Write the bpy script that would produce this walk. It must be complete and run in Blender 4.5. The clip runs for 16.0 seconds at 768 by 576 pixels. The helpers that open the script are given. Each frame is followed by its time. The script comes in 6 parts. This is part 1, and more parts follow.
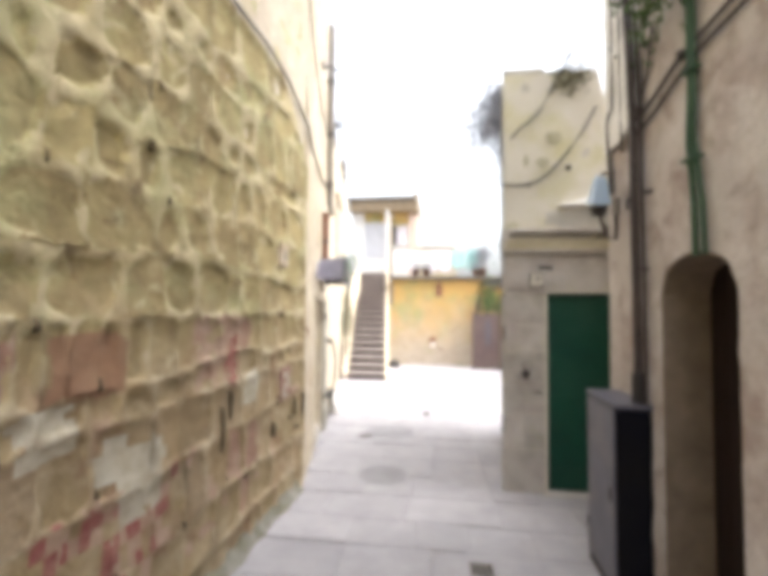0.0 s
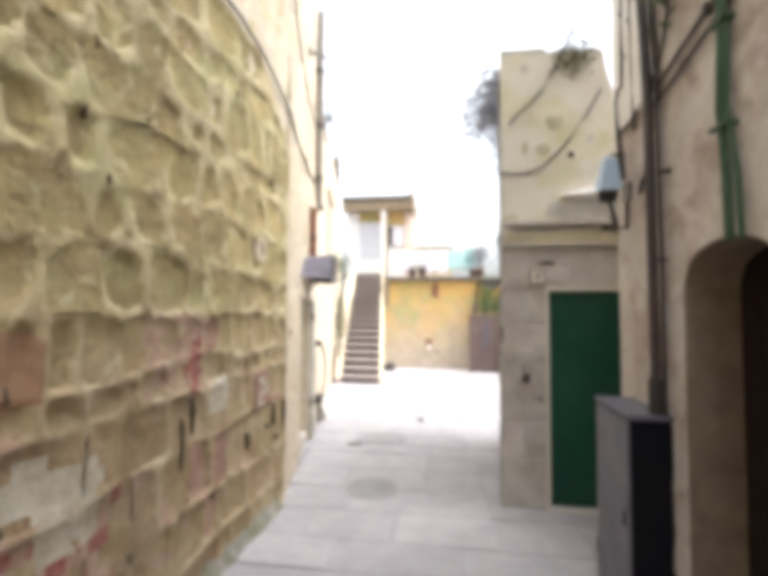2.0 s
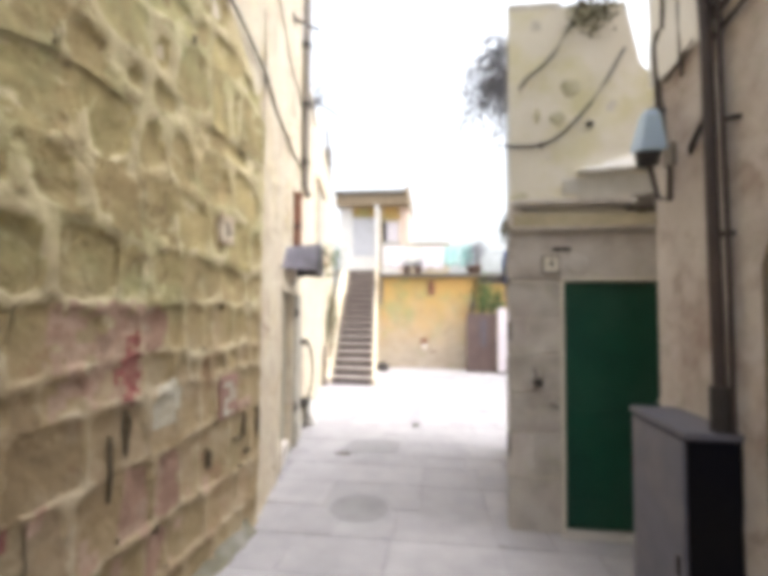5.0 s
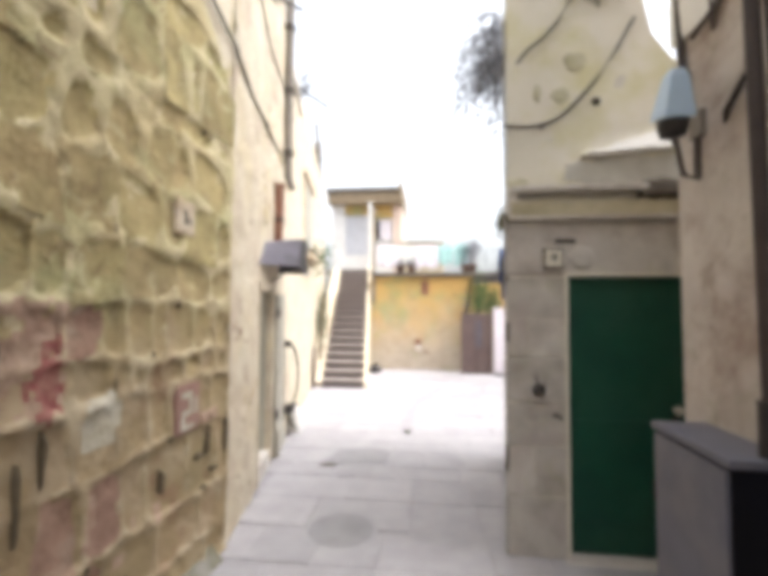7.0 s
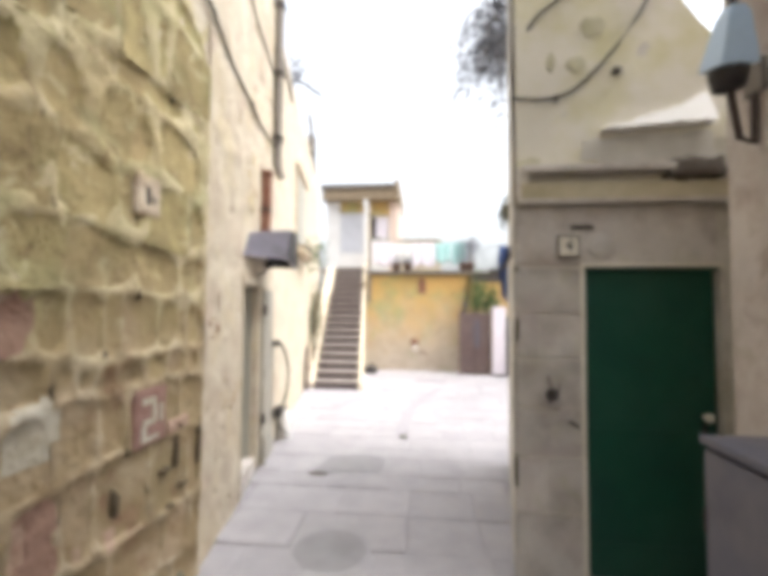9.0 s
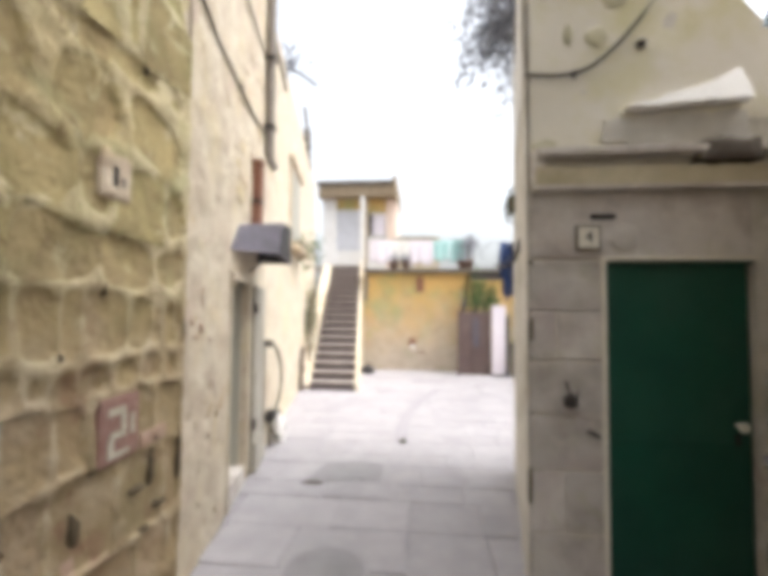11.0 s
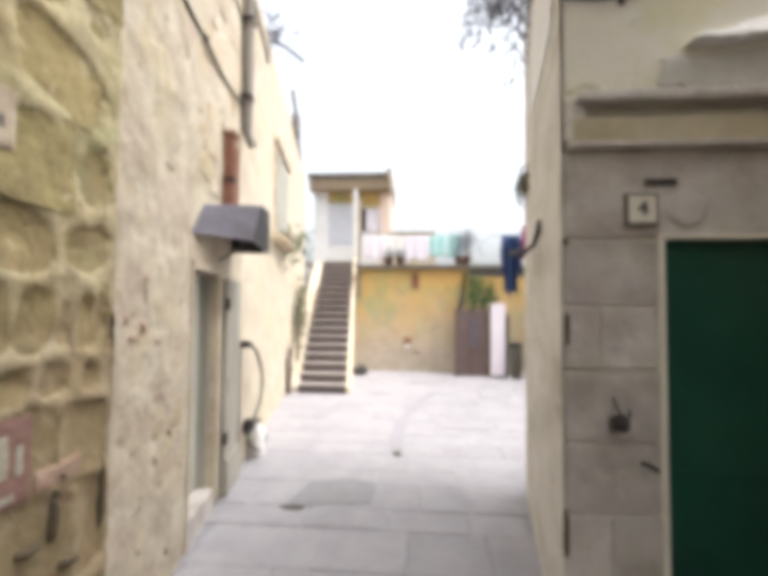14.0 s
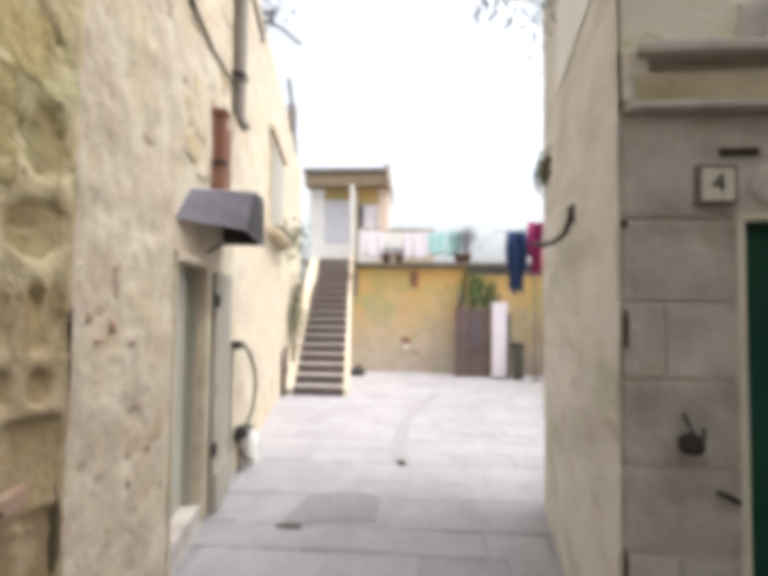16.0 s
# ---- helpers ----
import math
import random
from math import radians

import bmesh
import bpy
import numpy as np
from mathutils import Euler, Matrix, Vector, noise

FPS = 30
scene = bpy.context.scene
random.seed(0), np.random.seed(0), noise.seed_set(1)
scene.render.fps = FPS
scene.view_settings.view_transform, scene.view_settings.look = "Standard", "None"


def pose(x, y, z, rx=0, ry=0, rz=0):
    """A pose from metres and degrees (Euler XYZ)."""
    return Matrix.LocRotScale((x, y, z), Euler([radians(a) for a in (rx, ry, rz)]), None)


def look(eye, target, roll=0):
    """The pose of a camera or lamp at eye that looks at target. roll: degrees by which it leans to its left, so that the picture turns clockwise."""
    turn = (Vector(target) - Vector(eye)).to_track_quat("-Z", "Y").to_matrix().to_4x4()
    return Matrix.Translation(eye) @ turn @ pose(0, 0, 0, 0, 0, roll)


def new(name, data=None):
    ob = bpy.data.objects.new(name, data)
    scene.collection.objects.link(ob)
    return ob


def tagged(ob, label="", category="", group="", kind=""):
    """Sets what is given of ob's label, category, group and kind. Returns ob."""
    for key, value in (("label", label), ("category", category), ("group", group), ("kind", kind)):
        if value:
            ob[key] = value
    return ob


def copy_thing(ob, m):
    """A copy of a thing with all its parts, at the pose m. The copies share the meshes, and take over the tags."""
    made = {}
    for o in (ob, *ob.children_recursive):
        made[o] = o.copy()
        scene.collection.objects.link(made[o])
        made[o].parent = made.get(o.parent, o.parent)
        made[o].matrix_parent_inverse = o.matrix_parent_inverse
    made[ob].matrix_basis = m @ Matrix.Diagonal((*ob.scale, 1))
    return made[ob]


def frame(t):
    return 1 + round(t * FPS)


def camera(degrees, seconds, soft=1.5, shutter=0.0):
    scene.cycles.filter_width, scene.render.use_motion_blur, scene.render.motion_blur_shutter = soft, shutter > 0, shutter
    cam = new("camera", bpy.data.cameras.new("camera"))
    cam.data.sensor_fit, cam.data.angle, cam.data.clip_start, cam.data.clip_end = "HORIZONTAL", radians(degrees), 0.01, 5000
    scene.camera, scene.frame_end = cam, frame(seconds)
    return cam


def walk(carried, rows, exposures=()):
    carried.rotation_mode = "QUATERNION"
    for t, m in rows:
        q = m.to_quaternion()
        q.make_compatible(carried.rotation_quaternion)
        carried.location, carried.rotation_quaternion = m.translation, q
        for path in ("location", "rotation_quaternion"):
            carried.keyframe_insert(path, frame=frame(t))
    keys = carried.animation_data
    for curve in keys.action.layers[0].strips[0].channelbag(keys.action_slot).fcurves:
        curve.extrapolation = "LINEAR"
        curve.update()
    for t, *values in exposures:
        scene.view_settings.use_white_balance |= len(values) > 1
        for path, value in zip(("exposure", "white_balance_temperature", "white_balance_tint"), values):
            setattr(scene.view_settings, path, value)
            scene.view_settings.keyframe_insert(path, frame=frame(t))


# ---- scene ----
cam = camera(85.2, 16.0, soft=8.0)
METRES, EYE, TILT, LEAN, TURN = 2.75, 1.68, 0.0, 0.0, 7.7
ROWS = [
    (0.0, 0.0, 0.0, 0.0, -0.02, 2.23, -0.45),
    (0.5, 0.0133, 0.0357, -0.0041, 0.06, 2.45, -0.35),
    (1.0, 0.0213, 0.0618, -0.0058, -0.15, 2.55, -0.31),
    (1.5, 0.0293, 0.0949, -0.0071, -0.3, 2.56, -0.35),
    (2.0, 0.0337, 0.1206, -0.0116, -0.31, 2.56, -0.35),
    (2.5, 0.0358, 0.1563, -0.0183, -0.41, 2.52, -0.4),
    (3.0, 0.0355, 0.184, -0.0216, -0.49, 2.54, -0.41),
    (3.5, 0.0357, 0.2124, -0.0221, -0.53, 2.54, -0.45),
    (6.0, 0.0641, 0.3669, -0.0369, -1.23, 2.49, -0.35),
    (6.5, 0.0729, 0.3938, -0.0364, -1.31, 2.53, -0.31),
    (7.0, 0.0841, 0.4379, -0.0357, -1.57, 2.56, -0.29),
    (7.5, 0.0888, 0.4632, -0.0368, -1.7, 2.52, -0.27),
    (8.0, 0.0919, 0.4883, -0.0403, -1.75, 2.54, -0.31),
    (8.5, 0.0931, 0.5233, -0.0468, -1.92, 2.56, -0.36),
    (9.0, 0.0921, 0.5588, -0.0502, -2.09, 2.61, -0.42),
    (11.5, 0.0904, 0.6899, -0.0558, -2.73, 2.43, -0.4),
    (12.0, 0.0952, 0.7348, -0.0609, -2.88, 2.39, -0.37),
    (12.5, 0.0998, 0.7621, -0.0602, -2.95, 2.36, -0.41),
    (13.0, 0.1033, 0.789, -0.0594, -3.08, 2.35, -0.44),
    (13.5, 0.1038, 0.8151, -0.0588, -3.23, 2.36, -0.43),
    (14.0, 0.1019, 0.858, -0.0634, -3.39, 2.31, -0.49),
    (14.5, 0.098, 0.8837, -0.0673, -3.53, 2.27, -0.54),
    (15.0, 0.0933, 0.9094, -0.07, -3.62, 2.23, -0.59),
    (15.5, 0.0868, 0.9358, -0.0715, -3.78, 2.26, -0.62),
    (16.0, 0.0759, 0.9799, -0.0697, -4.13, 2.22, -0.63),
]
walk(cam, [(t, pose(0, 0, EYE, TILT, LEAN, TURN) @ pose(METRES * x, METRES * y, METRES * z, 90 + pitch, roll, yaw)) for t, x, y, z, yaw, pitch, roll in ROWS],
     exposures=((0.0, 1.20, 6300.0, 10.0), (2.5, 1.10, 6300.0, 10.0), (7.0, 0.93, 6300.0, 10.0), (9.0, 0.85, 6300.0, 10.0), (11.5, 0.70, 6300.0, 10.0), (12.5, 0.74, 6300.0, 10.0), (16.0, 0.57, 6300.0, 10.0)))

# ---- world, sun ----
SUN_AZ, SUN_EL = -14.0, 62.0      # degrees: from +x towards +y, and above the horizon
world = bpy.data.worlds.new("sky_world")
scene.world = world
world.use_nodes = True
wn = world.node_tree.nodes
sky = wn.new("ShaderNodeTexSky")
sky.sky_type = 'NISHITA'
sky.sun_disc = False
sky.sun_elevation = radians(SUN_EL)
sky.sun_rotation = radians(90.0 - SUN_AZ)
sky.dust_density = 7.0
sky.air_density = 1.3
haze = wn.new("ShaderNodeHueSaturation")      # a milky, hazy sky
haze.inputs["Saturation"].default_value = 0.22
haze.inputs["Value"].default_value = 1.7
world.node_tree.links.new(sky.outputs[0], haze.inputs["Color"])
world.node_tree.links.new(haze.outputs[0], wn["Background"].inputs[0])
wn["Background"].inputs[1].default_value = 0.15
sun = new("sun", bpy.data.lights.new("sun", "SUN"))
sun.data.energy = 0.42
sun.data.angle = radians(22.0)
sun.data.color = (1.0, 0.95, 0.86)
_sd = Vector((math.cos(radians(SUN_EL)) * math.cos(radians(SUN_AZ)), math.cos(radians(SUN_EL)) * math.sin(radians(SUN_AZ)), math.sin(radians(SUN_EL))))
sun.matrix_world = look(_sd * 30, (0, 0, 0))


# ---- materials ----
def mat(name, a, b, scale=6.0, rough=0.85, metal=0.0, bump=0.3, fine=60.0, c=None, cscale=1.3, camount=0.5, vary=0.0, dist=0.02, stretch=(1, 1, 1), spec=0.4, foot=None, d=None):
    """Two tones by noise, a third stain tone in larger patches, a fine relief, and a shade that varies from piece to piece."""
    m = bpy.data.materials.new(name)
    m.use_nodes = True
    nt = m.node_tree
    n, l = nt.nodes, nt.links
    bsdf = n["Principled BSDF"]
    bsdf.inputs["Roughness"].default_value = rough
    bsdf.inputs["Metallic"].default_value = metal
    bsdf.inputs["Specular IOR Level"].default_value = spec
    geo = n.new("ShaderNodeNewGeometry")
    mp = n.new("ShaderNodeMapping")
    mp.inputs["Scale"].default_value = stretch
    l.new(geo.outputs["Position"], mp.inputs[0])

    def noise_tex(s, detail=6.0, r=0.6):
        t = n.new("ShaderNodeTexNoise")
        t.inputs["Scale"].default_value = s
        t.inputs["Detail"].default_value = detail
        t.inputs["Roughness"].default_value = r
        l.new(mp.outputs[0], t.inputs["Vector"])
        return t

    def ramp(fac, lo, hi):
        r = n.new("ShaderNodeMapRange")
        r.inputs["From Min"].default_value = lo
        r.inputs["From Max"].default_value = hi
        l.new(fac, r.inputs["Value"])
        return r.outputs[0]

    def mix(fac, x, y, mode="MIX"):
        k = n.new("ShaderNodeMix")
        k.data_type, k.blend_type = "RGBA", mode
        for sock, v in ((k.inputs["Factor"], fac), (k.inputs["A"], x), (k.inputs["B"], y)):
            if isinstance(v, (float, int)):
                sock.default_value = v
            elif isinstance(v, tuple):
                sock.default_value = (*v, 1)
            else:
                l.new(v, sock)
        return k.outputs["Result"]

    n1 = noise_tex(scale)
    col = mix(ramp(n1.outputs["Fac"], 0.35, 0.65), a, b)
    if c:
        n2 = noise_tex(cscale, 5.0, 0.65)
        k = n.new("ShaderNodeMath")
        k.operation = "MULTIPLY"
        k.inputs[1].default_value = camount
        l.new(ramp(n2.outputs["Fac"], 0.47, 0.66), k.inputs[0])
        col = mix(k.outputs[0], col, c)
    if d:
        # further stains: (colour, scale, amount, threshold)
        for colour, sc_, amount, low in d:
            nd = noise_tex(sc_, 4.0, 0.6)
            nd.inputs["Distortion"].default_value = 0.8
            k = n.new("ShaderNodeMath")
            k.operation = "MULTIPLY"
            k.inputs[1].default_value = amount
            l.new(ramp(nd.outputs["Fac"], low, low + 0.13), k.inputs[0])
            col = mix(k.outputs[0], col, colour)
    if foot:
        # a bleached or darker band above the ground, with a ragged edge: (low, high, colour, amount)
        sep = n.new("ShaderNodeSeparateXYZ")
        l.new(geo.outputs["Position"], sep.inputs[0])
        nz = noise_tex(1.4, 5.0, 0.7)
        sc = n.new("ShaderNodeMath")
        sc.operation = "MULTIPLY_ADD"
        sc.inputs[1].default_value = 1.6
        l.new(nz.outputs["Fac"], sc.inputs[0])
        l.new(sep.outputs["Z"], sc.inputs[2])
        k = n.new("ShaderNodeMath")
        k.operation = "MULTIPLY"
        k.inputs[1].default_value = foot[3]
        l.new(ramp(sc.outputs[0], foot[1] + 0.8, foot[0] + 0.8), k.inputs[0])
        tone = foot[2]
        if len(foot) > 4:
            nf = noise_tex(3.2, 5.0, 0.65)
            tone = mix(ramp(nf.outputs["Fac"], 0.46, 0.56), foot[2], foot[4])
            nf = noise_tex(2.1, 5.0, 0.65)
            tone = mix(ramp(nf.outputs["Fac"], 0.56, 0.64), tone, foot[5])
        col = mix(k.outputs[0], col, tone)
    if vary:
        info = n.new("ShaderNodeObjectInfo")
        isl = n.new("ShaderNodeMath")
        isl.operation = "ADD"
        l.new(info.outputs["Random"], isl.inputs[0])
        l.new(geo.outputs["Random Per Island"], isl.inputs[1])
        fr = n.new("ShaderNodeMath")
        fr.operation = "FRACT"
        l.new(isl.outputs[0], fr.inputs[0])
        hsv = n.new("ShaderNodeHueSaturation")
        v = n.new("ShaderNodeMapRange")
        v.inputs["To Min"].default_value, v.inputs["To Max"].default_value = 1 - vary, 1 + vary * 0.7
        l.new(fr.outputs[0], v.inputs["Value"])
        l.new(v.outputs[0], hsv.inputs["Value"])
        h = n.new("ShaderNodeMapRange")
        h.inputs["To Min"].default_value, h.inputs["To Max"].default_value = 0.5 - vary * 0.045, 0.5 + vary * 0.03
        m2 = n.new("ShaderNodeMath")
        m2.operation = "PINGPONG"
        m2.inputs[1].default_value = 0.31
        l.new(fr.outputs[0], m2.inputs[0])
        l.new(m2.outputs[0], h.inputs["Value"])
        h.inputs["From Max"].default_value = 0.31
        l.new(h.outputs[0], hsv.inputs["Hue"])
        l.new(col, hsv.inputs["Color"])
        col = hsv.outputs[0]
    l.new(col, bsdf.inputs["Base Color"])
    if bump:
        n3 = noise_tex(fine, 5.0, 0.7)
        ad = n.new("ShaderNodeMath")
        ad.operation = "ADD"
        l.new(n1.outputs["Fac"], ad.inputs[0])
        l.new(n3.outputs["Fac"], ad.inputs[1])
        bp = n.new("ShaderNodeBump")
        bp.inputs["Strength"].default_value = bump
        bp.inputs["Distance"].default_value = dist
        l.new(ad.outputs[0], bp.inputs["Height"])
        l.new(bp.outputs[0], bsdf.inputs["Normal"])
    return m


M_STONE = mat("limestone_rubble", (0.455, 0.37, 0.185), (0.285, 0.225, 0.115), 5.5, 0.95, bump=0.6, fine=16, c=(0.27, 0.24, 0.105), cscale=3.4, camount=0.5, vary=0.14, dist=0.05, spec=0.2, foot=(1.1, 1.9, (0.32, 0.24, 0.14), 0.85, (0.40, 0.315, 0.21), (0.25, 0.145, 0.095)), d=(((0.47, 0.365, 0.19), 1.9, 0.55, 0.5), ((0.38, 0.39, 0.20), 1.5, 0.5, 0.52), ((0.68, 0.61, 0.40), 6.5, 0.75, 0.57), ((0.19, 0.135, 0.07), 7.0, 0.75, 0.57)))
M_STONE_RED = mat("reddish_rubble", (0.37, 0.24, 0.18), (0.27, 0.17, 0.125), 7, 0.95, bump=0.6, fine=16, c=(0.24, 0.13, 0.10), cscale=5.0, camount=0.5, vary=0.12, dist=0.05, spec=0.2, d=(((0.42, 0.34, 0.26), 5.0, 0.7, 0.53), ((0.20, 0.14, 0.10), 9.0, 0.5, 0.6)))
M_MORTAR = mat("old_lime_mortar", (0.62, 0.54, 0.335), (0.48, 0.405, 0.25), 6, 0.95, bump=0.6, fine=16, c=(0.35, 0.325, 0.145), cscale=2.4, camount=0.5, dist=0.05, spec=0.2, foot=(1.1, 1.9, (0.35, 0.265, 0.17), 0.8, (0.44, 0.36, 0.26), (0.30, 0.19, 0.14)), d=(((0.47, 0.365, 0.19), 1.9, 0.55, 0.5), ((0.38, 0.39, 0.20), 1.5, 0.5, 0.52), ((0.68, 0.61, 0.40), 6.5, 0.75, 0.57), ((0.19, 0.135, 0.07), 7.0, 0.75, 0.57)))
M_DAUB_RED = mat("crimson_paint_remains", (0.27, 0.075, 0.075), (0.36, 0.19, 0.15), 22, 0.95, bump=0.4, fine=14, c=(0.19, 0.10, 0.08), cscale=9.0, camount=0.6, dist=0.04, spec=0.2)
M_DAUB_PINK = mat("pinkish_paint_remains", (0.45, 0.325, 0.25), (0.38, 0.28, 0.195), 14, 0.95, bump=0.4, fine=14, c=(0.31, 0.175, 0.14), cscale=7.0, camount=0.6, dist=0.04, spec=0.2)
M_DAUB_PALE = mat("pale_lime_daub", (0.52, 0.49, 0.40), (0.43, 0.385, 0.29), 12, 0.95, bump=0.4, fine=14, c=(0.36, 0.30, 0.215), cscale=6.0, camount=0.6, dist=0.04, spec=0.2)
M_SIGN = mat("dull_red_brown_paint", (0.25, 0.135, 0.115), (0.34, 0.215, 0.175), 16, 0.95, bump=0.4, fine=14, c=(0.20, 0.12, 0.10), cscale=8.0, camount=0.6, dist=0.04, spec=0.2)
M_DAUB_RUST = mat("rust_brown_stone", (0.33, 0.20, 0.125), (0.26, 0.15, 0.095), 12, 0.95, bump=0.4, fine=14, c=(0.36, 0.25, 0.16), cscale=6.0, camount=0.5, dist=0.04, spec=0.2)
# Dark tone for edges; on the terrace it stands for overhang shade.
M_EDGE = mat("dark_edge_and_shade", (0.13, 0.11, 0.09), (0.085, 0.07, 0.06), 5, 0.9, bump=0.3, c=(0.2, 0.17, 0.13))
# Dark chip tone that paints the shade of small holes and cracks.
M_PIT = mat("crevice_shade_chip", (0.13, 0.10, 0.06), (0.09, 0.07, 0.045), 20, 0.95, bump=0.4)
M_STONE_PALE = mat("pale_limestone", (0.62, 0.535, 0.40), (0.47, 0.385, 0.27), 5, 0.92, bump=0.5, fine=13, c=(0.36, 0.25, 0.18), cscale=4.0, camount=0.6, vary=0.14, dist=0.05, d=(((0.52, 0.41, 0.20), 2.0, 0.6, 0.5), ((0.44, 0.31, 0.26), 3.3, 0.65, 0.55), ((0.76, 0.71, 0.60), 6.0, 0.75, 0.56)))
M_PLASTER = mat("pale_lime_plaster", (0.66, 0.595, 0.47), (0.54, 0.465, 0.35), 3.5, 0.95, bump=0.5, fine=13, c=(0.44, 0.34, 0.255), cscale=2.6, camount=0.55, dist=0.05, d=(((0.58, 0.48, 0.27), 1.6, 0.5, 0.53), ((0.47, 0.345, 0.285), 4.5, 0.6, 0.57), ((0.77, 0.73, 0.63), 5.0, 0.5, 0.58), ((0.38, 0.31, 0.22), 9.0, 0.5, 0.6)))
M_ASHLAR = mat("grey_limestone_ashlar", (0.61, 0.57, 0.52), (0.505, 0.47, 0.43), 5, 0.9, bump=0.45, fine=22, c=(0.33, 0.28, 0.24), cscale=3.2, camount=0.7, vary=0.13, dist=0.03, d=(((0.46, 0.39, 0.37), 3.0, 0.6, 0.55), ((0.46, 0.45, 0.30), 4.5, 0.45, 0.58), ((0.66, 0.62, 0.54), 7.0, 0.5, 0.58)))
M_RENDER = mat("stained_cement_render", (0.65, 0.615, 0.55), (0.54, 0.505, 0.445), 4, 0.95, bump=0.5, fine=22, c=(0.40, 0.385, 0.29), cscale=2.6, camount=0.6, dist=0.03, d=(((0.43, 0.34, 0.29), 4.2, 0.6, 0.56), ((0.73, 0.70, 0.64), 5.0, 0.6, 0.56), ((0.33, 0.285, 0.235), 8.0, 0.5, 0.6)))
M_SIDE = mat("smeared_cement_render", (0.72, 0.69, 0.635), (0.63, 0.60, 0.545), 4, 0.95, bump=0.5, fine=22, c=(0.40, 0.385, 0.29), cscale=2.6, camount=0.6, dist=0.03, d=(((0.43, 0.34, 0.29), 4.2, 0.6, 0.56), ((0.73, 0.70, 0.64), 5.0, 0.6, 0.56), ((0.40, 0.35, 0.30), 8.0, 0.45, 0.6)), stretch=(1, 0.4, 1))
M_RIGHT = mat("weathered_plaster", (0.61, 0.56, 0.525), (0.50, 0.455, 0.425), 3, 0.93, bump=0.6, fine=16, c=(0.33, 0.25, 0.215), cscale=2.6, camount=0.8, dist=0.04, d=(((0.29, 0.215, 0.17), 5.0, 0.6, 0.56), ((0.67, 0.63, 0.61), 3.6, 0.55, 0.56), ((0.38, 0.36, 0.28), 7.0, 0.45, 0.58)))
M_ENDWASH = mat("yellowed_limewash", (0.74, 0.70, 0.61), (0.68, 0.64, 0.54), 2.5, 0.95, bump=0.35, fine=30, c=(0.60, 0.565, 0.32), cscale=2.3, camount=0.8, dist=0.03)
M_FASCIA = mat("olive_stained_stone", (0.55, 0.49, 0.35), (0.44, 0.385, 0.26), 5, 0.93, bump=0.4, fine=22, c=(0.30, 0.255, 0.15), cscale=3.0, camount=0.6)
M_REVEAL = mat("dark_brown_reveal", (0.26, 0.205, 0.155), (0.18, 0.14, 0.105), 5, 0.95, bump=0.5, fine=20, c=(0.17, 0.125, 0.09), cscale=2.2, camount=0.7, spec=0.2)
M_CEMENT = mat("bare_cement", (0.62, 0.60, 0.55), (0.50, 0.48, 0.43), 6, 0.9, bump=0.4, fine=50, c=(0.42, 0.40, 0.35))
M_FLAG = mat("worn_flagstone", (0.375, 0.355, 0.365), (0.325, 0.31, 0.32), 6, 0.6, bump=0.35, fine=14, c=(0.27, 0.255, 0.265), cscale=2.2, camount=0.45, vary=0.07, dist=0.025)
M_SHADE_DIRT = mat("shade_and_dirt", (0.19, 0.175, 0.125), (0.14, 0.13, 0.095), 9, 0.97, bump=0.5, fine=30, c=(0.30, 0.285, 0.26), cscale=4.0, camount=0.7, dist=0.03, spec=0.15)
M_JOINT = mat("paving_joint", (0.345, 0.33, 0.345), (0.28, 0.265, 0.275), 12, 0.95, bump=0.4)
M_GREEN = mat("green_painted_metal", (0.006, 0.066, 0.04), (0.0045, 0.05, 0.033), 3, 0.5, bump=0.1, fine=25, c=(0.02, 0.075, 0.05), cscale=2.5, camount=0.5)
M_GREY = mat("grey_painted_metal", (0.13, 0.13, 0.165), (0.10, 0.10, 0.13), 4, 0.5, bump=0.12, fine=30, c=(0.20, 0.185, 0.19), cscale=3, camount=0.5)
# Near-black tone; on the cabinet body it holds the shade of its front.
M_DARKBOX = mat("dark_and_shaded_metal", (0.008, 0.008, 0.014), (0.006, 0.006, 0.010), 4, 0.7, bump=0.1, c=(0.02, 0.018, 0.016), spec=0.04)
M_BLACK = mat("black_plastic", (0.02, 0.018, 0.018), (0.035, 0.03, 0.03), 10, 0.55, bump=0.1)
M_PIPE = mat("dark_brown_pipe", (0.055, 0.04, 0.038), (0.035, 0.025, 0.025), 8, 0.6, bump=0.2, c=(0.09, 0.06, 0.05))
M_GPIPE = mat("green_pipe", (0.035, 0.085, 0.04), (0.025, 0.06, 0.028), 8, 0.6, bump=0.2, c=(0.07, 0.13, 0.08))
M_GREYPIPE = mat("grey_pipe", (0.22, 0.19, 0.16), (0.16, 0.14, 0.12), 8, 0.6, bump=0.2)
M_RUST = mat("rusty_red_metal", (0.24, 0.10, 0.06), (0.17, 0.07, 0.045), 9, 0.7, bump=0.25, c=(0.3, 0.17, 0.11))
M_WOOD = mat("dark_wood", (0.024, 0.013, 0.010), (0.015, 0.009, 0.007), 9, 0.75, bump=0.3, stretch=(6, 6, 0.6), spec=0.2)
M_BROWN = mat("brown_gate_paint", (0.16, 0.11, 0.10), (0.12, 0.085, 0.08), 5, 0.6, bump=0.2, c=(0.22, 0.17, 0.15))
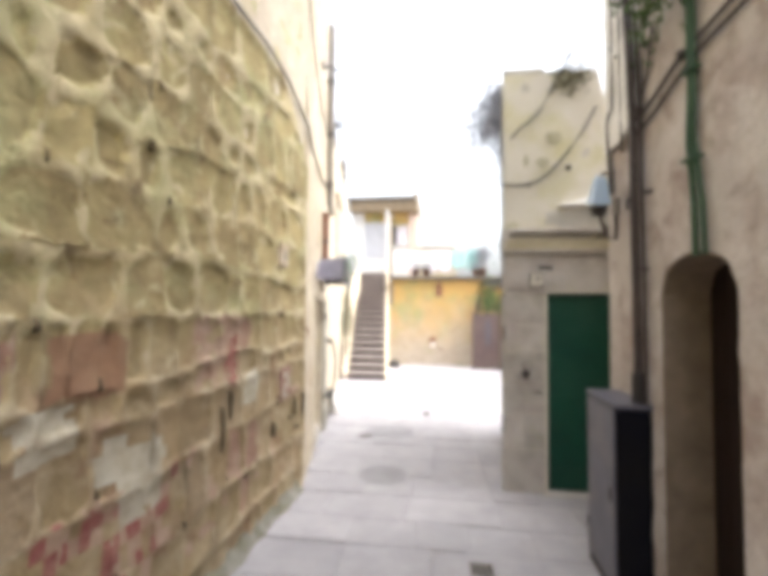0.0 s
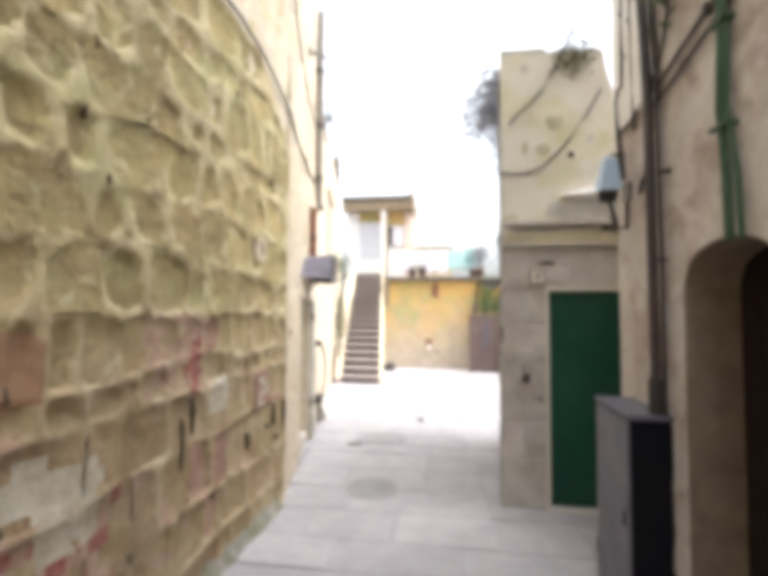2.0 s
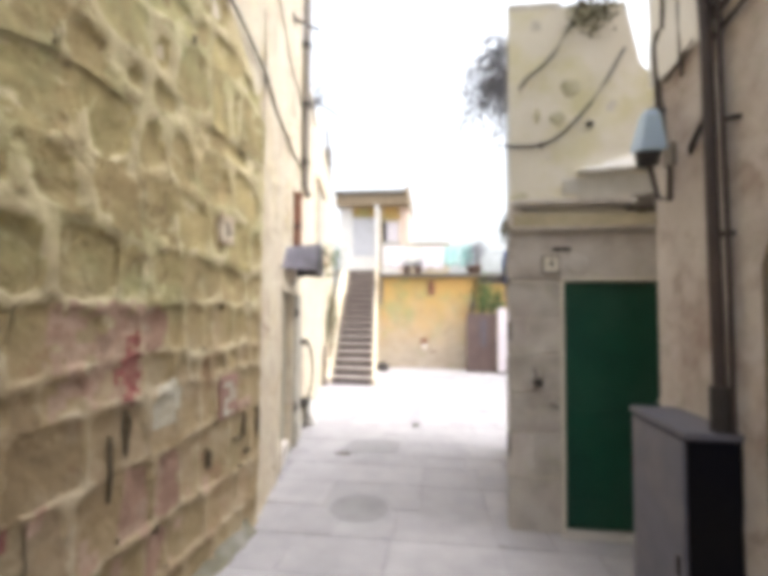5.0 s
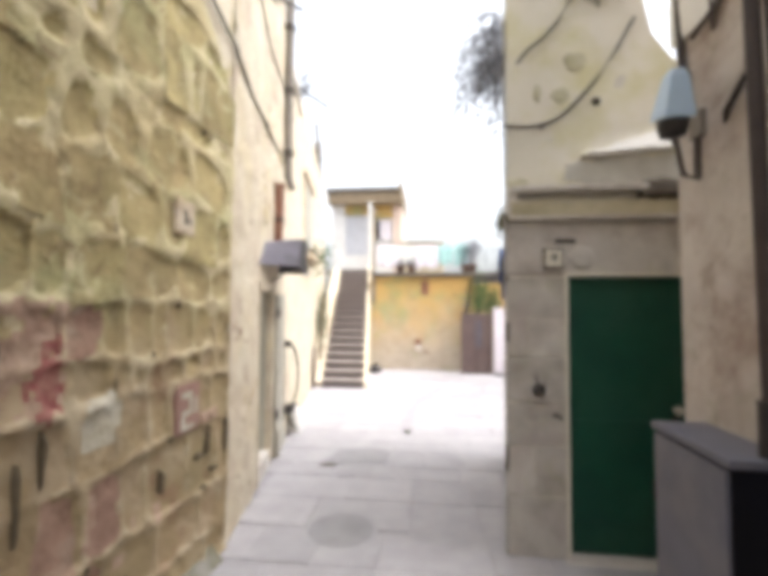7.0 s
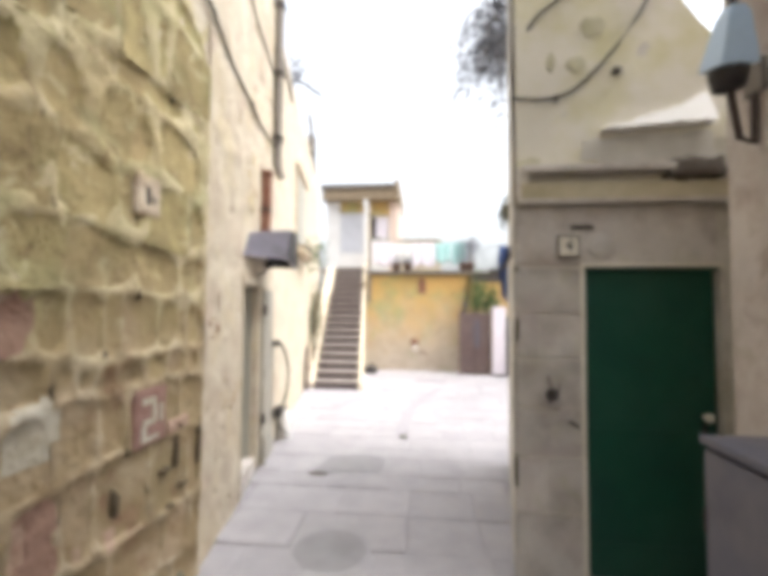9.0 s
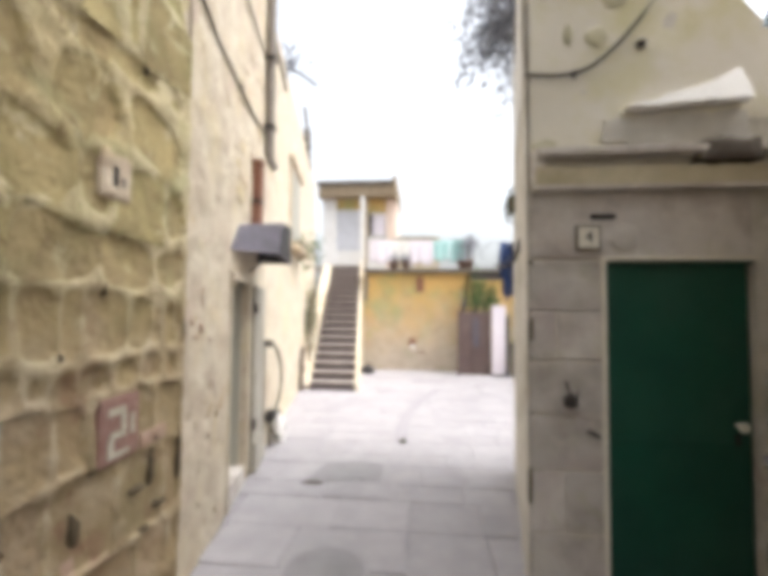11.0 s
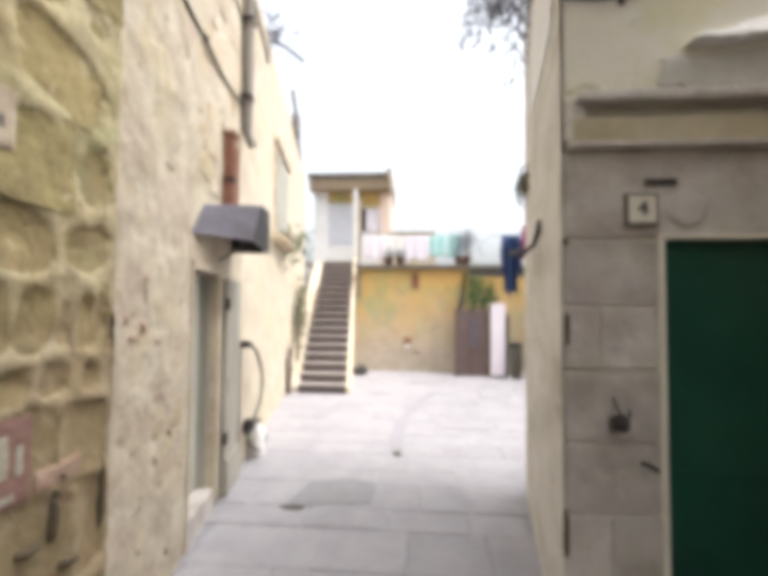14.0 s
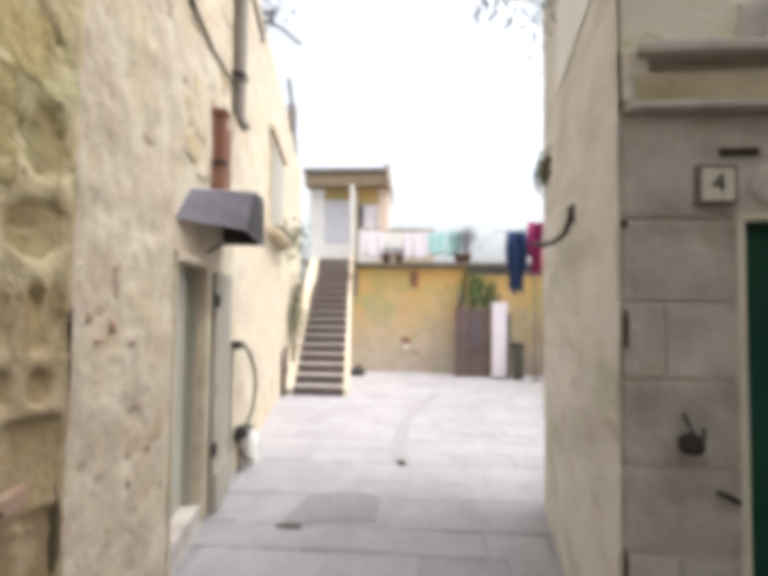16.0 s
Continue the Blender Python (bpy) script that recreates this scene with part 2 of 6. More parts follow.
M_DOORGREY = mat("faded_grey_door_paint", (0.40, 0.375, 0.315), (0.32, 0.30, 0.25), 5, 0.7, bump=0.15, c=(0.27, 0.245, 0.20), stretch=(1, 1, 0.4))
M_JAMB = mat("pale_grey_green_paint", (0.47, 0.46, 0.40), (0.40, 0.39, 0.335), 5, 0.7, bump=0.15, c=(0.34, 0.32, 0.27), stretch=(1, 1, 0.4))
M_SLAB = mat("dark_cement", (0.285, 0.275, 0.28), (0.235, 0.225, 0.23), 7, 0.85, bump=0.3, fine=25, c=(0.29, 0.28, 0.285), cscale=4.0)
M_WHITE = mat("white_paint", (0.80, 0.79, 0.76), (0.74, 0.72, 0.69), 4, 0.6, bump=0.12, c=(0.66, 0.63, 0.58))
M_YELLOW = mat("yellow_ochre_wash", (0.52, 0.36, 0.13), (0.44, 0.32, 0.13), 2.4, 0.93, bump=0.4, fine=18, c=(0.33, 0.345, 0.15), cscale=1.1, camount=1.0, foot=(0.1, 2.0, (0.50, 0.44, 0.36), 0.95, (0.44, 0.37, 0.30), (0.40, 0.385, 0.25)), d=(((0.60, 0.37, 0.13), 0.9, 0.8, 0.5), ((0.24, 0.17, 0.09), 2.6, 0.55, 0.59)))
M_CHASE = mat("reddish_plaster", (0.60, 0.42, 0.345), (0.66, 0.51, 0.43), 6, 0.93, bump=0.3, fine=20, c=(0.52, 0.33, 0.26), cscale=3.0)
M_PINKWALL = mat("pale_pink_wash", (0.70, 0.55, 0.46), (0.62, 0.49, 0.41), 3, 0.93, bump=0.3, fine=20, c=(0.72, 0.62, 0.50), cscale=1.5)
M_PALEDOOR = mat("pale_grey_door_paint", (0.60, 0.61, 0.65), (0.53, 0.54, 0.57), 4, 0.6, bump=0.1)
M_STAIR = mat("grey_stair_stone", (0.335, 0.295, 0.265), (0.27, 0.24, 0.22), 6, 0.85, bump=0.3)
M_RISER = mat("dark_riser", (0.13, 0.105, 0.105), (0.095, 0.075, 0.075), 6, 0.9, bump=0.3)
M_LEAF = mat("green_leaf", (0.06, 0.11, 0.03), (0.09, 0.14, 0.04), 9, 0.6, bump=0.0, vary=0.3)
M_HOOD = mat("dull_lilac_grey_sheet", (0.235, 0.215, 0.26), (0.185, 0.17, 0.205), 6, 0.6, bump=0.15, c=(0.10, 0.09, 0.09))
M_LEAF_OLIVE = mat("dry_olive_leaf", (0.20, 0.185, 0.11), (0.14, 0.13, 0.08), 9, 0.7, bump=0.0, vary=0.25)
M_LEAF_DARK = mat("dusky_leaf", (0.19, 0.195, 0.225), (0.27, 0.275, 0.31), 9, 0.6, bump=0.0, vary=0.3)
M_TERRACOTTA = mat("terracotta", (0.15, 0.085, 0.065), (0.11, 0.065, 0.05), 8, 0.85, bump=0.2)
M_BLUE = mat("navy_cloth", (0.02, 0.045, 0.13), (0.018, 0.03, 0.075), 7, 0.95, bump=0.3)
M_CRIMSON = mat("crimson_cloth", (0.30, 0.02, 0.10), (0.18, 0.015, 0.08), 7, 0.95, bump=0.3)
M_PINK = mat("pink_cloth", (0.78, 0.27, 0.34), (0.66, 0.20, 0.27), 7, 0.95, bump=0.3)
M_PINKWHITE = mat("lilac_white_cloth", (0.80, 0.755, 0.81), (0.76, 0.70, 0.76), 4, 0.95, bump=0.3)
M_TURQ = mat("turquoise_cloth", (0.33, 0.62, 0.59), (0.48, 0.70, 0.68), 4, 0.9, bump=0.3)
M_GLASS = mat("dark_window_glass", (0.03, 0.03, 0.035), (0.04, 0.035, 0.04), 3, 0.08, bump=0.0, spec=0.6)
M_IRON = mat("dark_iron", (0.04, 0.035, 0.035), (0.06, 0.05, 0.045), 12, 0.6, metal=0.5, bump=0.2)
M_HOSE = mat("grey_green_hose", (0.14, 0.13, 0.10), (0.10, 0.10, 0.08), 12, 0.6, bump=0.1)
M_LAMP = mat("pale_blue_grey_enamel", (0.47, 0.60, 0.76), (0.41, 0.53, 0.69), 5, 0.4, bump=0.05)
M_MOSS = mat("olive_lichen", (0.53, 0.505, 0.36), (0.42, 0.39, 0.26), 14, 0.95, bump=0.3)
M_TILE = mat("white_plate_enamel", (0.72, 0.68, 0.58), (0.64, 0.60, 0.50), 8, 0.5, bump=0.1)
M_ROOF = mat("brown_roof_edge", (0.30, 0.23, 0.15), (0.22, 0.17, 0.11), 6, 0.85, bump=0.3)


# ---- helpers for shapes ----
def part(name, bm, material, parent=None, label="", smooth=False):
    me = bpy.data.meshes.new(name)
    bmesh.ops.recalc_face_normals(bm, faces=bm.faces)
    bm.to_mesh(me)
    bm.free()
    if smooth:
        me.polygons.foreach_set("use_smooth", [True] * len(me.polygons))
    me.materials.append(material)
    ob = new(name, me)
    if parent is not None:
        ob.parent = parent
    if label:
        ob["label"] = label
    return ob


def thing(name, label, category, group="", at=(0, 0, 0)):
    ob = new(name)
    ob.location = at
    ob.empty_display_size = 0.1
    return tagged(ob, label, category, group)


def box(bm, x0, x1, y0, y1, z0, z1, bevel=0.0, m=None):
    vs = [bm.verts.new((x, y, z)) for x in (x0, x1) for y in (y0, y1) for z in (z0, z1)]
    if m is not None:
        for v in vs:
            v.co = m @ v.co
    fs = [bm.faces.new([vs[i] for i in f]) for f in ((0, 1, 3, 2), (4, 6, 7, 5), (0, 4, 5, 1), (2, 3, 7, 6), (0, 2, 6, 4), (1, 5, 7, 3))]
    if bevel:
        es = list({e for f in fs for e in f.edges})
        bmesh.ops.bevel(bm, geom=es, offset=bevel, segments=2, affect="EDGES", profile=0.6)
    return bm


def bx(x0, x1, y0, y1, z0, z1, bevel=0.0, m=None):
    return box(bmesh.new(), x0, x1, y0, y1, z0, z1, bevel, m)


def prism(bm, plan, z0, z1):
    """An upright block over a plan, its top and foot at z0 and z1 (numbers, or functions of x and y)."""
    f0 = z0 if callable(z0) else (lambda x, y: z0)
    f1 = z1 if callable(z1) else (lambda x, y: z1)
    lo = [bm.verts.new((x, y, f0(x, y))) for x, y in plan]
    hi = [bm.verts.new((x, y, f1(x, y))) for x, y in plan]
    bm.faces.new(lo)
    bm.faces.new(hi)
    k = len(plan)
    for i in range(k):
        bm.faces.new((lo[i], lo[(i + 1) % k], hi[(i + 1) % k], hi[i]))
    return bm


def tube(pts, r, sides=8, closed_ends=True, r_end=None):
    """A round bar along points."""
    bm = bmesh.new()
    pts = [Vector(p) for p in pts]
    rings = []
    up = Vector((0.3, 0.2, 1)).normalized()
    for i, p in enumerate(pts):
        d = (pts[min(i + 1, len(pts) - 1)] - pts[max(i - 1, 0)]).normalized()
        a = d.cross(up if abs(d.dot(up)) < 0.95 else Vector((1, 0, 0))).normalized()
        b = d.cross(a).normalized()
        rr = r if r_end is None else r + (r_end - r) * i / (len(pts) - 1)
        rings.append([bm.verts.new(p + (a * math.cos(2 * math.pi * k / sides) + b * math.sin(2 * math.pi * k / sides)) * rr) for k in range(sides)])
    for q, s in zip(rings, rings[1:]):
        for k in range(sides):
            bm.faces.new((q[k], q[(k + 1) % sides], s[(k + 1) % sides], s[k]))
    if closed_ends:
        bm.faces.new(rings[0])
        bm.faces.new(rings[-1])
    return bm


def sag(a, b, drop, k=10):
    a, b = Vector(a), Vector(b)
    return [a.lerp(b, i / k) - Vector((0, 0, drop * 4 * (i / k) * (1 - i / k))) for i in range(k + 1)]


def lathe(profile, c, sides=16):
    """A turned shape about an upright axis at c: (radius, height) from foot to top."""
    bm = bmesh.new()
    rings = [[bm.verts.new((c[0] + r * math.cos(2 * math.pi * k / sides), c[1] + r * math.sin(2 * math.pi * k / sides), c[2] + h)) for k in range(sides)] for r, h in profile]
    for q, s in zip(rings, rings[1:]):
        for k in range(sides):
            bm.faces.new((q[k], q[(k + 1) % sides], s[(k + 1) % sides], s[k]))
    bm.faces.new(rings[0])
    bm.faces.new(rings[-1])
    return bm


def gz(y):
    """The height of the falling ground."""
    return float(np.interp(y, (-8.0, 0.0, 4.25, 7.0, 11.0, 14.0, 40.0), (0.12, -0.005, -0.128, -0.165, -0.25, -0.31, -0.88)))


def stone(bm, quad, place, proud, rnd, round_=0.28, flat=False):
    """One dressed or rough stone: a quad of (u, v) corners on a wall, drawn in at the corners, with a bulging face.
    place(u, v, w) gives the point w in front of the wall."""
    cu = sum(p[0] for p in quad) / 4
    cv = sum(p[1] for p in quad) / 4
    ring = []
    for i in range(4):
        p, q = Vector(quad[i]), Vector(quad[(i + 1) % 4])
        e = round_ * rnd.uniform(0.6, 1.2)
        ring.append(p.lerp(q, e * 0.5))
        ring.append(p.lerp(q, 1 - e * 0.5))
    c = Vector((cu, cv))
    tilt_u, tilt_v = (0.0, 0.0) if flat else (rnd.uniform(-0.05, 0.05), rnd.uniform(-0.05, 0.05))

    def pt(p, s, w):
        d = (p - c) * s
        return bm.verts.new(place(cu + d.x, cv + d.y, w + d.x * tilt_u + d.y * tilt_v))

    r0 = [pt(p, 1.0, -0.016) for p in ring]
    r1 = [pt(p, rnd.uniform(0.86, 0.99), proud * rnd.uniform(0.2, 0.8)) for p in ring]
    r2 = [pt(p, rnd.uniform(0.5, 0.75), proud * rnd.uniform(0.7, 1.2)) for p in ring]
    mid = pt(c, 1, proud * rnd.uniform(0.6, 1.3))
    if flat:
        for k, (p1, p2) in enumerate(zip(r1, r2)):
            d1, d2 = (ring[k] - c) * 0.965, (ring[k] - c) * 0.93
            p1.co = place(cu + d1.x, cv + d1.y, proud * rnd.uniform(0.75, 0.85))
            p2.co = place(cu + d2.x, cv + d2.y, proud * rnd.uniform(0.97, 1.03))
        mid.co = place(cu, cv, proud * 1.03)
    for a, b in ((r0, r1), (r1, r2)):
        for i in range(8):
            bm.faces.new((a[i], a[(i + 1) % 8], b[(i + 1) % 8], b[i]))
    for i in range(8):
        bm.faces.new((r2[i], r2[(i + 1) % 8], mid))
    return bm


def courses(u0, u1, v0, v1, h, w, rnd, wob=0.03, gap=0.012, split=True):
    """Quads of a coursed rubble wall, with wavering beds and upright joints."""
    out = []
    ph = [rnd.uniform(0, 6.28) for _ in range(4)]
    v = v0
    k = 0
    while v < v1 - 0.03:
        hh = h * rnd.uniform(0.75, 1.3)
        top = v1 if v1 - v - hh < h * 0.5 else v + hh

        def bed(u, base, kk):
            return base if base in (v0, v1) else base + wob * (math.sin(u * 2.3 + ph[kk % 4] + kk) * 0.6 + noise.noise(Vector((u * 2.2, base * 3.1, 0.0))) * 0.9)

        u = u0 - rnd.uniform(0, w * 0.6)
        last = 0.0
        while u < u1:
            ww = w * rnd.uniform(0.55, 1.5)
            lean = rnd.uniform(-1, 1) * wob * 0.9
            a, b = max(u, u0), min(u + ww, u1)
            if u1 - b < 0.06:
                b = u1
            if b - a > 0.05:
                q = [(a + gap + last, bed(a, v, k) + gap), (b - gap + lean * 0, bed(b, v, k) + gap), (b - gap + lean, bed(b, top, k + 1) - gap), (a + gap, bed(a, top, k + 1) - gap)]
                if split and b - a > w * 1.15 and rnd.random() < 0.25:
                    um = (a + b) / 2
                    vm = (bed(um, v, k) + bed(um, top, k + 1)) / 2
                    out.append([q[0], q[1], (q[1][0], vm - gap), (q[0][0], vm - gap)])
                    out.append([(q[0][0], vm + gap), (q[1][0], vm + gap), q[2], q[3]])
                else:
                    out.append(q)
            u += ww
            if b == u1:
                break
        v = top
        k += 1
    return out


def warped(quads, k=1.0):
    """The same stones with all joints wandering together, as in rough rubble."""
    def w(p):
        a, b = Vector((p[0] * 2.6, p[1] * 2.6, 0.0)), Vector((p[0] * 7.0, p[1] * 7.0, 4.0))
        return (p[0] + k * (0.075 * noise.noise(a) + 0.03 * noise.noise(b)), p[1] + k * (0.085 * noise.noise(a + Vector((0, 0, 9))) + 0.03 * noise.noise(b + Vector((0, 0, 9)))))
    return [[w(p) for p in q] for q in quads]


def wall_stones(quads, place, proud, material, parent, rnd, limit, name="stone", alt=None, near=None, round_=0.28, flat=False):
    """Stones as parts of the wall, the nearest singly, the rest joined."""
    if near:
        quads = sorted(quads, key=near)
    rest = bmesh.new()
    for i, q in enumerate(quads):
        cu, cv = sum(p[0] for p in q) / 4, sum(p[1] for p in q) / 4
        mt = alt(cu, cv, rnd) if alt else material
        if i < limit:
            part(name, stone(bmesh.new(), q, place, proud * (1.0 if flat else rnd.uniform(0.7, 1.3)), rnd, round_, flat), mt, parent, smooth=not flat)
        else:
            stone(rest, q, place, proud * rnd.uniform(0.7, 1.3), rnd, round_, flat)
    if len(quads) > limit:
        o = part(name + "_rest", rest, material, parent, smooth=True)
        tagged(o, kind="stuff")
    else:
        rest.free()


def skin(place, u0, u1, v0, v1, step, mean, amp, seed, lift=0.0):
    """A lumpy coat of mortar over a wall, in front of which the stones come and go."""
    bm = bmesh.new()
    nu, nv = int((u1 - u0) / step), int((v1 - v0) / step)
    g = []
    for j in range(nv + 1):
        row = []
        for i in range(nu + 1):
            u, v = u0 + (u1 - u0) * i / nu, v0 + (v1 - v0) * j / nv
            w = mean + lift * min(max((v - 1.7) / 0.5, 0.0), 1.0) + amp * (noise.noise(Vector((u * 4.2, v * 4.2, seed))) + 0.6 * noise.noise(Vector((u * 11, v * 11, seed + 5))) + 0.35 * noise.noise(Vector((u * 23, v * 23, seed + 9))))
            row.append(bm.verts.new(place(u, v, w)))
        g.append(row)
    for j in range(nv):
        for i in range(nu):
            bm.faces.new((g[j][i], g[j][i + 1], g[j + 1][i + 1], g[j + 1][i]))
    return bm


def daub_at(u, v):
    """Which remains of paint and limewash cover the rubble wall at (u, v): 0 for none."""
    a = noise.noise(Vector((u * 9, v * 9, 31.0)))
    b = noise.noise(Vector((u * 21, v * 21, 37.0)))
    e = 0.05 * a + 0.025 * b

    def inside(u0, u1, v0, v1):
        return u0 + e < u < u1 + e and v0 - e < v < v1 - e

    if inside(8.735 - 0.025 - 0.18 * (1.46 - v), 8.735 + 0.025 + 0.14 * (1.46 - v), 1.14, 1.45) or inside(8.70, 8.725, 1.0, 1.16):
        return 1
    if inside(7.63, 7.80, 0.86, 1.05) or inside(7.76, 8.05, 0.66, 1.01) or inside(8.90, 9.09, 0.93, 1.15) or inside(7.3, 7.52, 1.08, 1.26):
        return 3
    if inside(7.40, 7.74, 1.28, 1.53):
        return 4
    if inside(7.2, 8.15, 0.30, 0.82) and a + 0.6 * b > -0.12:
        return 1 if a + b > 0.18 else 2
    if inside(8.30, 8.80, 1.16, 1.58) and a - 0.5 * b > -0.15:
        return 2
    if inside(8.0, 9.4, 0.2, 0.9) and a > 0.32:
        return 2
    return 0


def raised_joints(quads, place, u0, u1, v0, top, step, seed):
    """A coat of mortar that stands proud as a net of ridges along the joints, over hollows in which the weathered stones lie."""
    nu, nv = int((u1 - u0) / step), int((top(u0) - v0) / step)
    us = np.linspace(u0, u1, nu + 1)
    uu = np.repeat(us[None, :], nv + 1, 0)
    tops = np.array([top(u) for u in us])
    vv = v0 + (tops[None, :] - v0) * np.linspace(0, 1, nv + 1)[:, None]
    depth = np.full(uu.shape, -0.02)
    for q in quads:
        lo_u, hi_u = min(p[0] for p in q) - 0.01, max(p[0] for p in q) + 0.01
        i0, i1 = np.searchsorted(us, lo_u), np.searchsorted(us, hi_u)
        if i1 <= i0:
            continue
        pu, pv = uu[:, i0:i1], vv[:, i0:i1]
        d = np.zeros(pu.shape)
        soft = 0.030 if q[0][1] > 1.5 else 0.016
        for a, b in zip(q, q[1:] + q[:1]):
            ex, ey = b[0] - a[0], b[1] - a[1]
            k = math.hypot(ex, ey) or 1.0
            d += np.exp(np.clip(-(ex * (pv - a[1]) - ey * (pu - a[0])) / k / soft, -40, 40))
        d = -soft * np.log(d)
        depth[:, i0:i1] = np.maximum(depth[:, i0:i1], d)
    bm = bmesh.new()
    rows = []
    bare = np.zeros(uu.shape)
    for j in range(nv + 1):
        row = []
        for i in range(nu + 1):
            u, v = uu[j, i], vv[j, i]
            n1 = noise.noise(Vector((u * 4.2, v * 4.2, seed)))
            n2 = noise.noise(Vector((u * 12, v * 12, seed + 5)))
            n3 = noise.noise(Vector((u * 27, v * 27, seed + 9)))
            high = min(max((v - 1.5) / 0.4, 0.0), 1.0)
            half = 0.002 + (0.012 + 0.016 * high) * max(n1 + 0.35, 0.0) + 0.008 * n2
            t = min(max((depth[j, i] - half) / (0.034 + 0.022 * high), 0.0), 1.0)
            t = t * t * (3 - 2 * t)
            bare[j, i] = t + 0.25 * n2 + 0.15 * n3
            ridge = 0.030 + 0.013 * n1 + 0.009 * n2 + 0.005 * n3
            if n1 - 0.6 * n2 < -0.38:
                ridge *= 0.35
            w = ridge * (1 - t) - 0.004 * t
            w *= min(1.0, 0.3 + (vv[nv, i] - v) / 0.2)
            if j == nv:
                w = -0.01
            row.append(bm.verts.new(place(u, v, w)))
        row.append(bm.verts.new(place(u1, vv[j, nu], -0.02)))
        rows.append(row)
    for j in range(nv):
        for i in range(nu + 1):
            f = bm.faces.new((rows[j][i], rows[j][i + 1], rows[j + 1][i + 1], rows[j + 1][i]))
            if i < nu:
                f.material_index = daub_at(uu[j, i], vv[j, i]) or (5 if bare[j, i] > 0.42 else 0)
    return bm


def hollow_stone(q, place, rnd, deep):
    """One weathered stone, its face worn back between the joints, deepest near its upper edge."""
    bm = bmesh.new()
    n, g = 5, []
    a, b, c, d = (Vector(p) for p in q)
    up, side = rnd.uniform(-0.004, 0.014), rnd.uniform(-0.008, 0.008)
    for j in range(n + 1):
        row = []
        for i in range(n + 1):
            s, t = i / n, j / n
            p = a.lerp(b, s).lerp(d.lerp(c, s), t)
            rim = 1 - 4 * min(s * (1 - s), t * (1 - t))
            w = 0.008 + deep + 0.012 * rim - up * (t - 0.4) + side * (s - 0.5) + 0.011 * noise.noise(Vector((p.x * 9, p.y * 9, 3.0))) + 0.006 * noise.noise(Vector((p.x * 24, p.y * 24, 8.0)))
            row.append((p, bm.verts.new(place(p.x, p.y, max(w, 0.001)))))
        g.append(row)
    for j in range(n):
        for i in range(n):
            f = bm.faces.new((g[j][i][1], g[j][i + 1][1], g[j + 1][i + 1][1], g[j + 1][i][1]))
            mid = (g[j][i][0] + g[j + 1][i + 1][0]) / 2
            f.material_index = daub_at(mid.x, mid.y)
    return bm


def pointing(quads, place, seed, rnd):
    """Raised, broken ridges of pale pointing along the joints of a wall."""
    bm = bmesh.new()
    for q in quads:
        for (p0, p1) in ((q[0], q[1]), (q[0], q[3])):
            p0, p1 = Vector(p0), Vector(p1)
            d = (p1 - p0)
            if d.length < 0.04:
                continue
            side = Vector((-d.y, d.x)).normalized()
            last = None
            k = max(3, int(d.length / 0.04))
            for i in range(k + 1):
                p = p0.lerp(p1, i / k)
                nn = noise.noise(Vector((p.x * 5, p.y * 5, seed)))
                fine = noise.noise(Vector((p.x * 17, p.y * 17, seed + 3)))
                if nn < -0.08:
                    last = None
                    continue
                f = min(1.0, (nn + 0.08) / 0.26)
                hw = (0.4 + 0.6 * f) * (0.014 + 0.024 * max(nn, 0.0) + 0.010 * fine)
                h = f * (0.009 + 0.014 * max(nn, 0.0) + 0.005 * fine)
                p = p + side * 0.012 * fine
                row = [bm.verts.new(place(*(p + side * a), w)) for a, w in ((-hw, -0.004), (-hw * 0.4, h), (hw * 0.4, h * 0.9), (hw, -0.004))]
                if last:
                    for j in range(3):
                        bm.faces.new((last[j], last[j + 1], row[j + 1], row[j]))
                last = row
    return bm


def cloth(bm, a, b, drop, rnd, folds=3, depth=0.04, thick=0.006, nu=14, nv=10, taper=0.0):
    """A hanging cloth from the line a to b, with folds that deepen downwards."""
    a, b = Vector(a), Vector(b)
    d = (b - a)
    nrm = Vector((d.y, -d.x, 0)).normalized()
    ph = rnd.uniform(0, 6)
    sheets = []
    for side in (-1, 1):
        g = []
        for j in range(nv + 1):
            row = []
            for i in range(nu + 1):
                u, v = i / nu, j / nv
                p = a + d * (0.5 + (u - 0.5) * (1 - taper * v))
                p = p + nrm * (depth * (0.3 + v) * math.sin(u * folds * 6.28 + ph) + side * thick / 2)
                p.z -= drop * v * (1 + 0.06 * math.sin(u * 9 + ph))
                row.append(bm.verts.new(p))
            g.append(row)
        sheets.append(g)
        for j in range(nv):
            for i in range(nu):
                bm.faces.new((g[j][i], g[j][i + 1], g[j + 1][i + 1], g[j + 1][i]))
    g, h = sheets
    rim = [(0, i) for i in range(nu + 1)] + [(j, nu) for j in range(1, nv + 1)] + [(nv, i) for i in range(nu - 1, -1, -1)] + [(j, 0) for j in range(nv - 1, 0, -1)]
    for (p, q) in zip(rim, rim[1:] + rim[:1]):
        bm.faces.new((g[p[0]][p[1]], g[q[0]][q[1]], h[q[0]][q[1]], h[p[0]][p[1]]))
    return bm


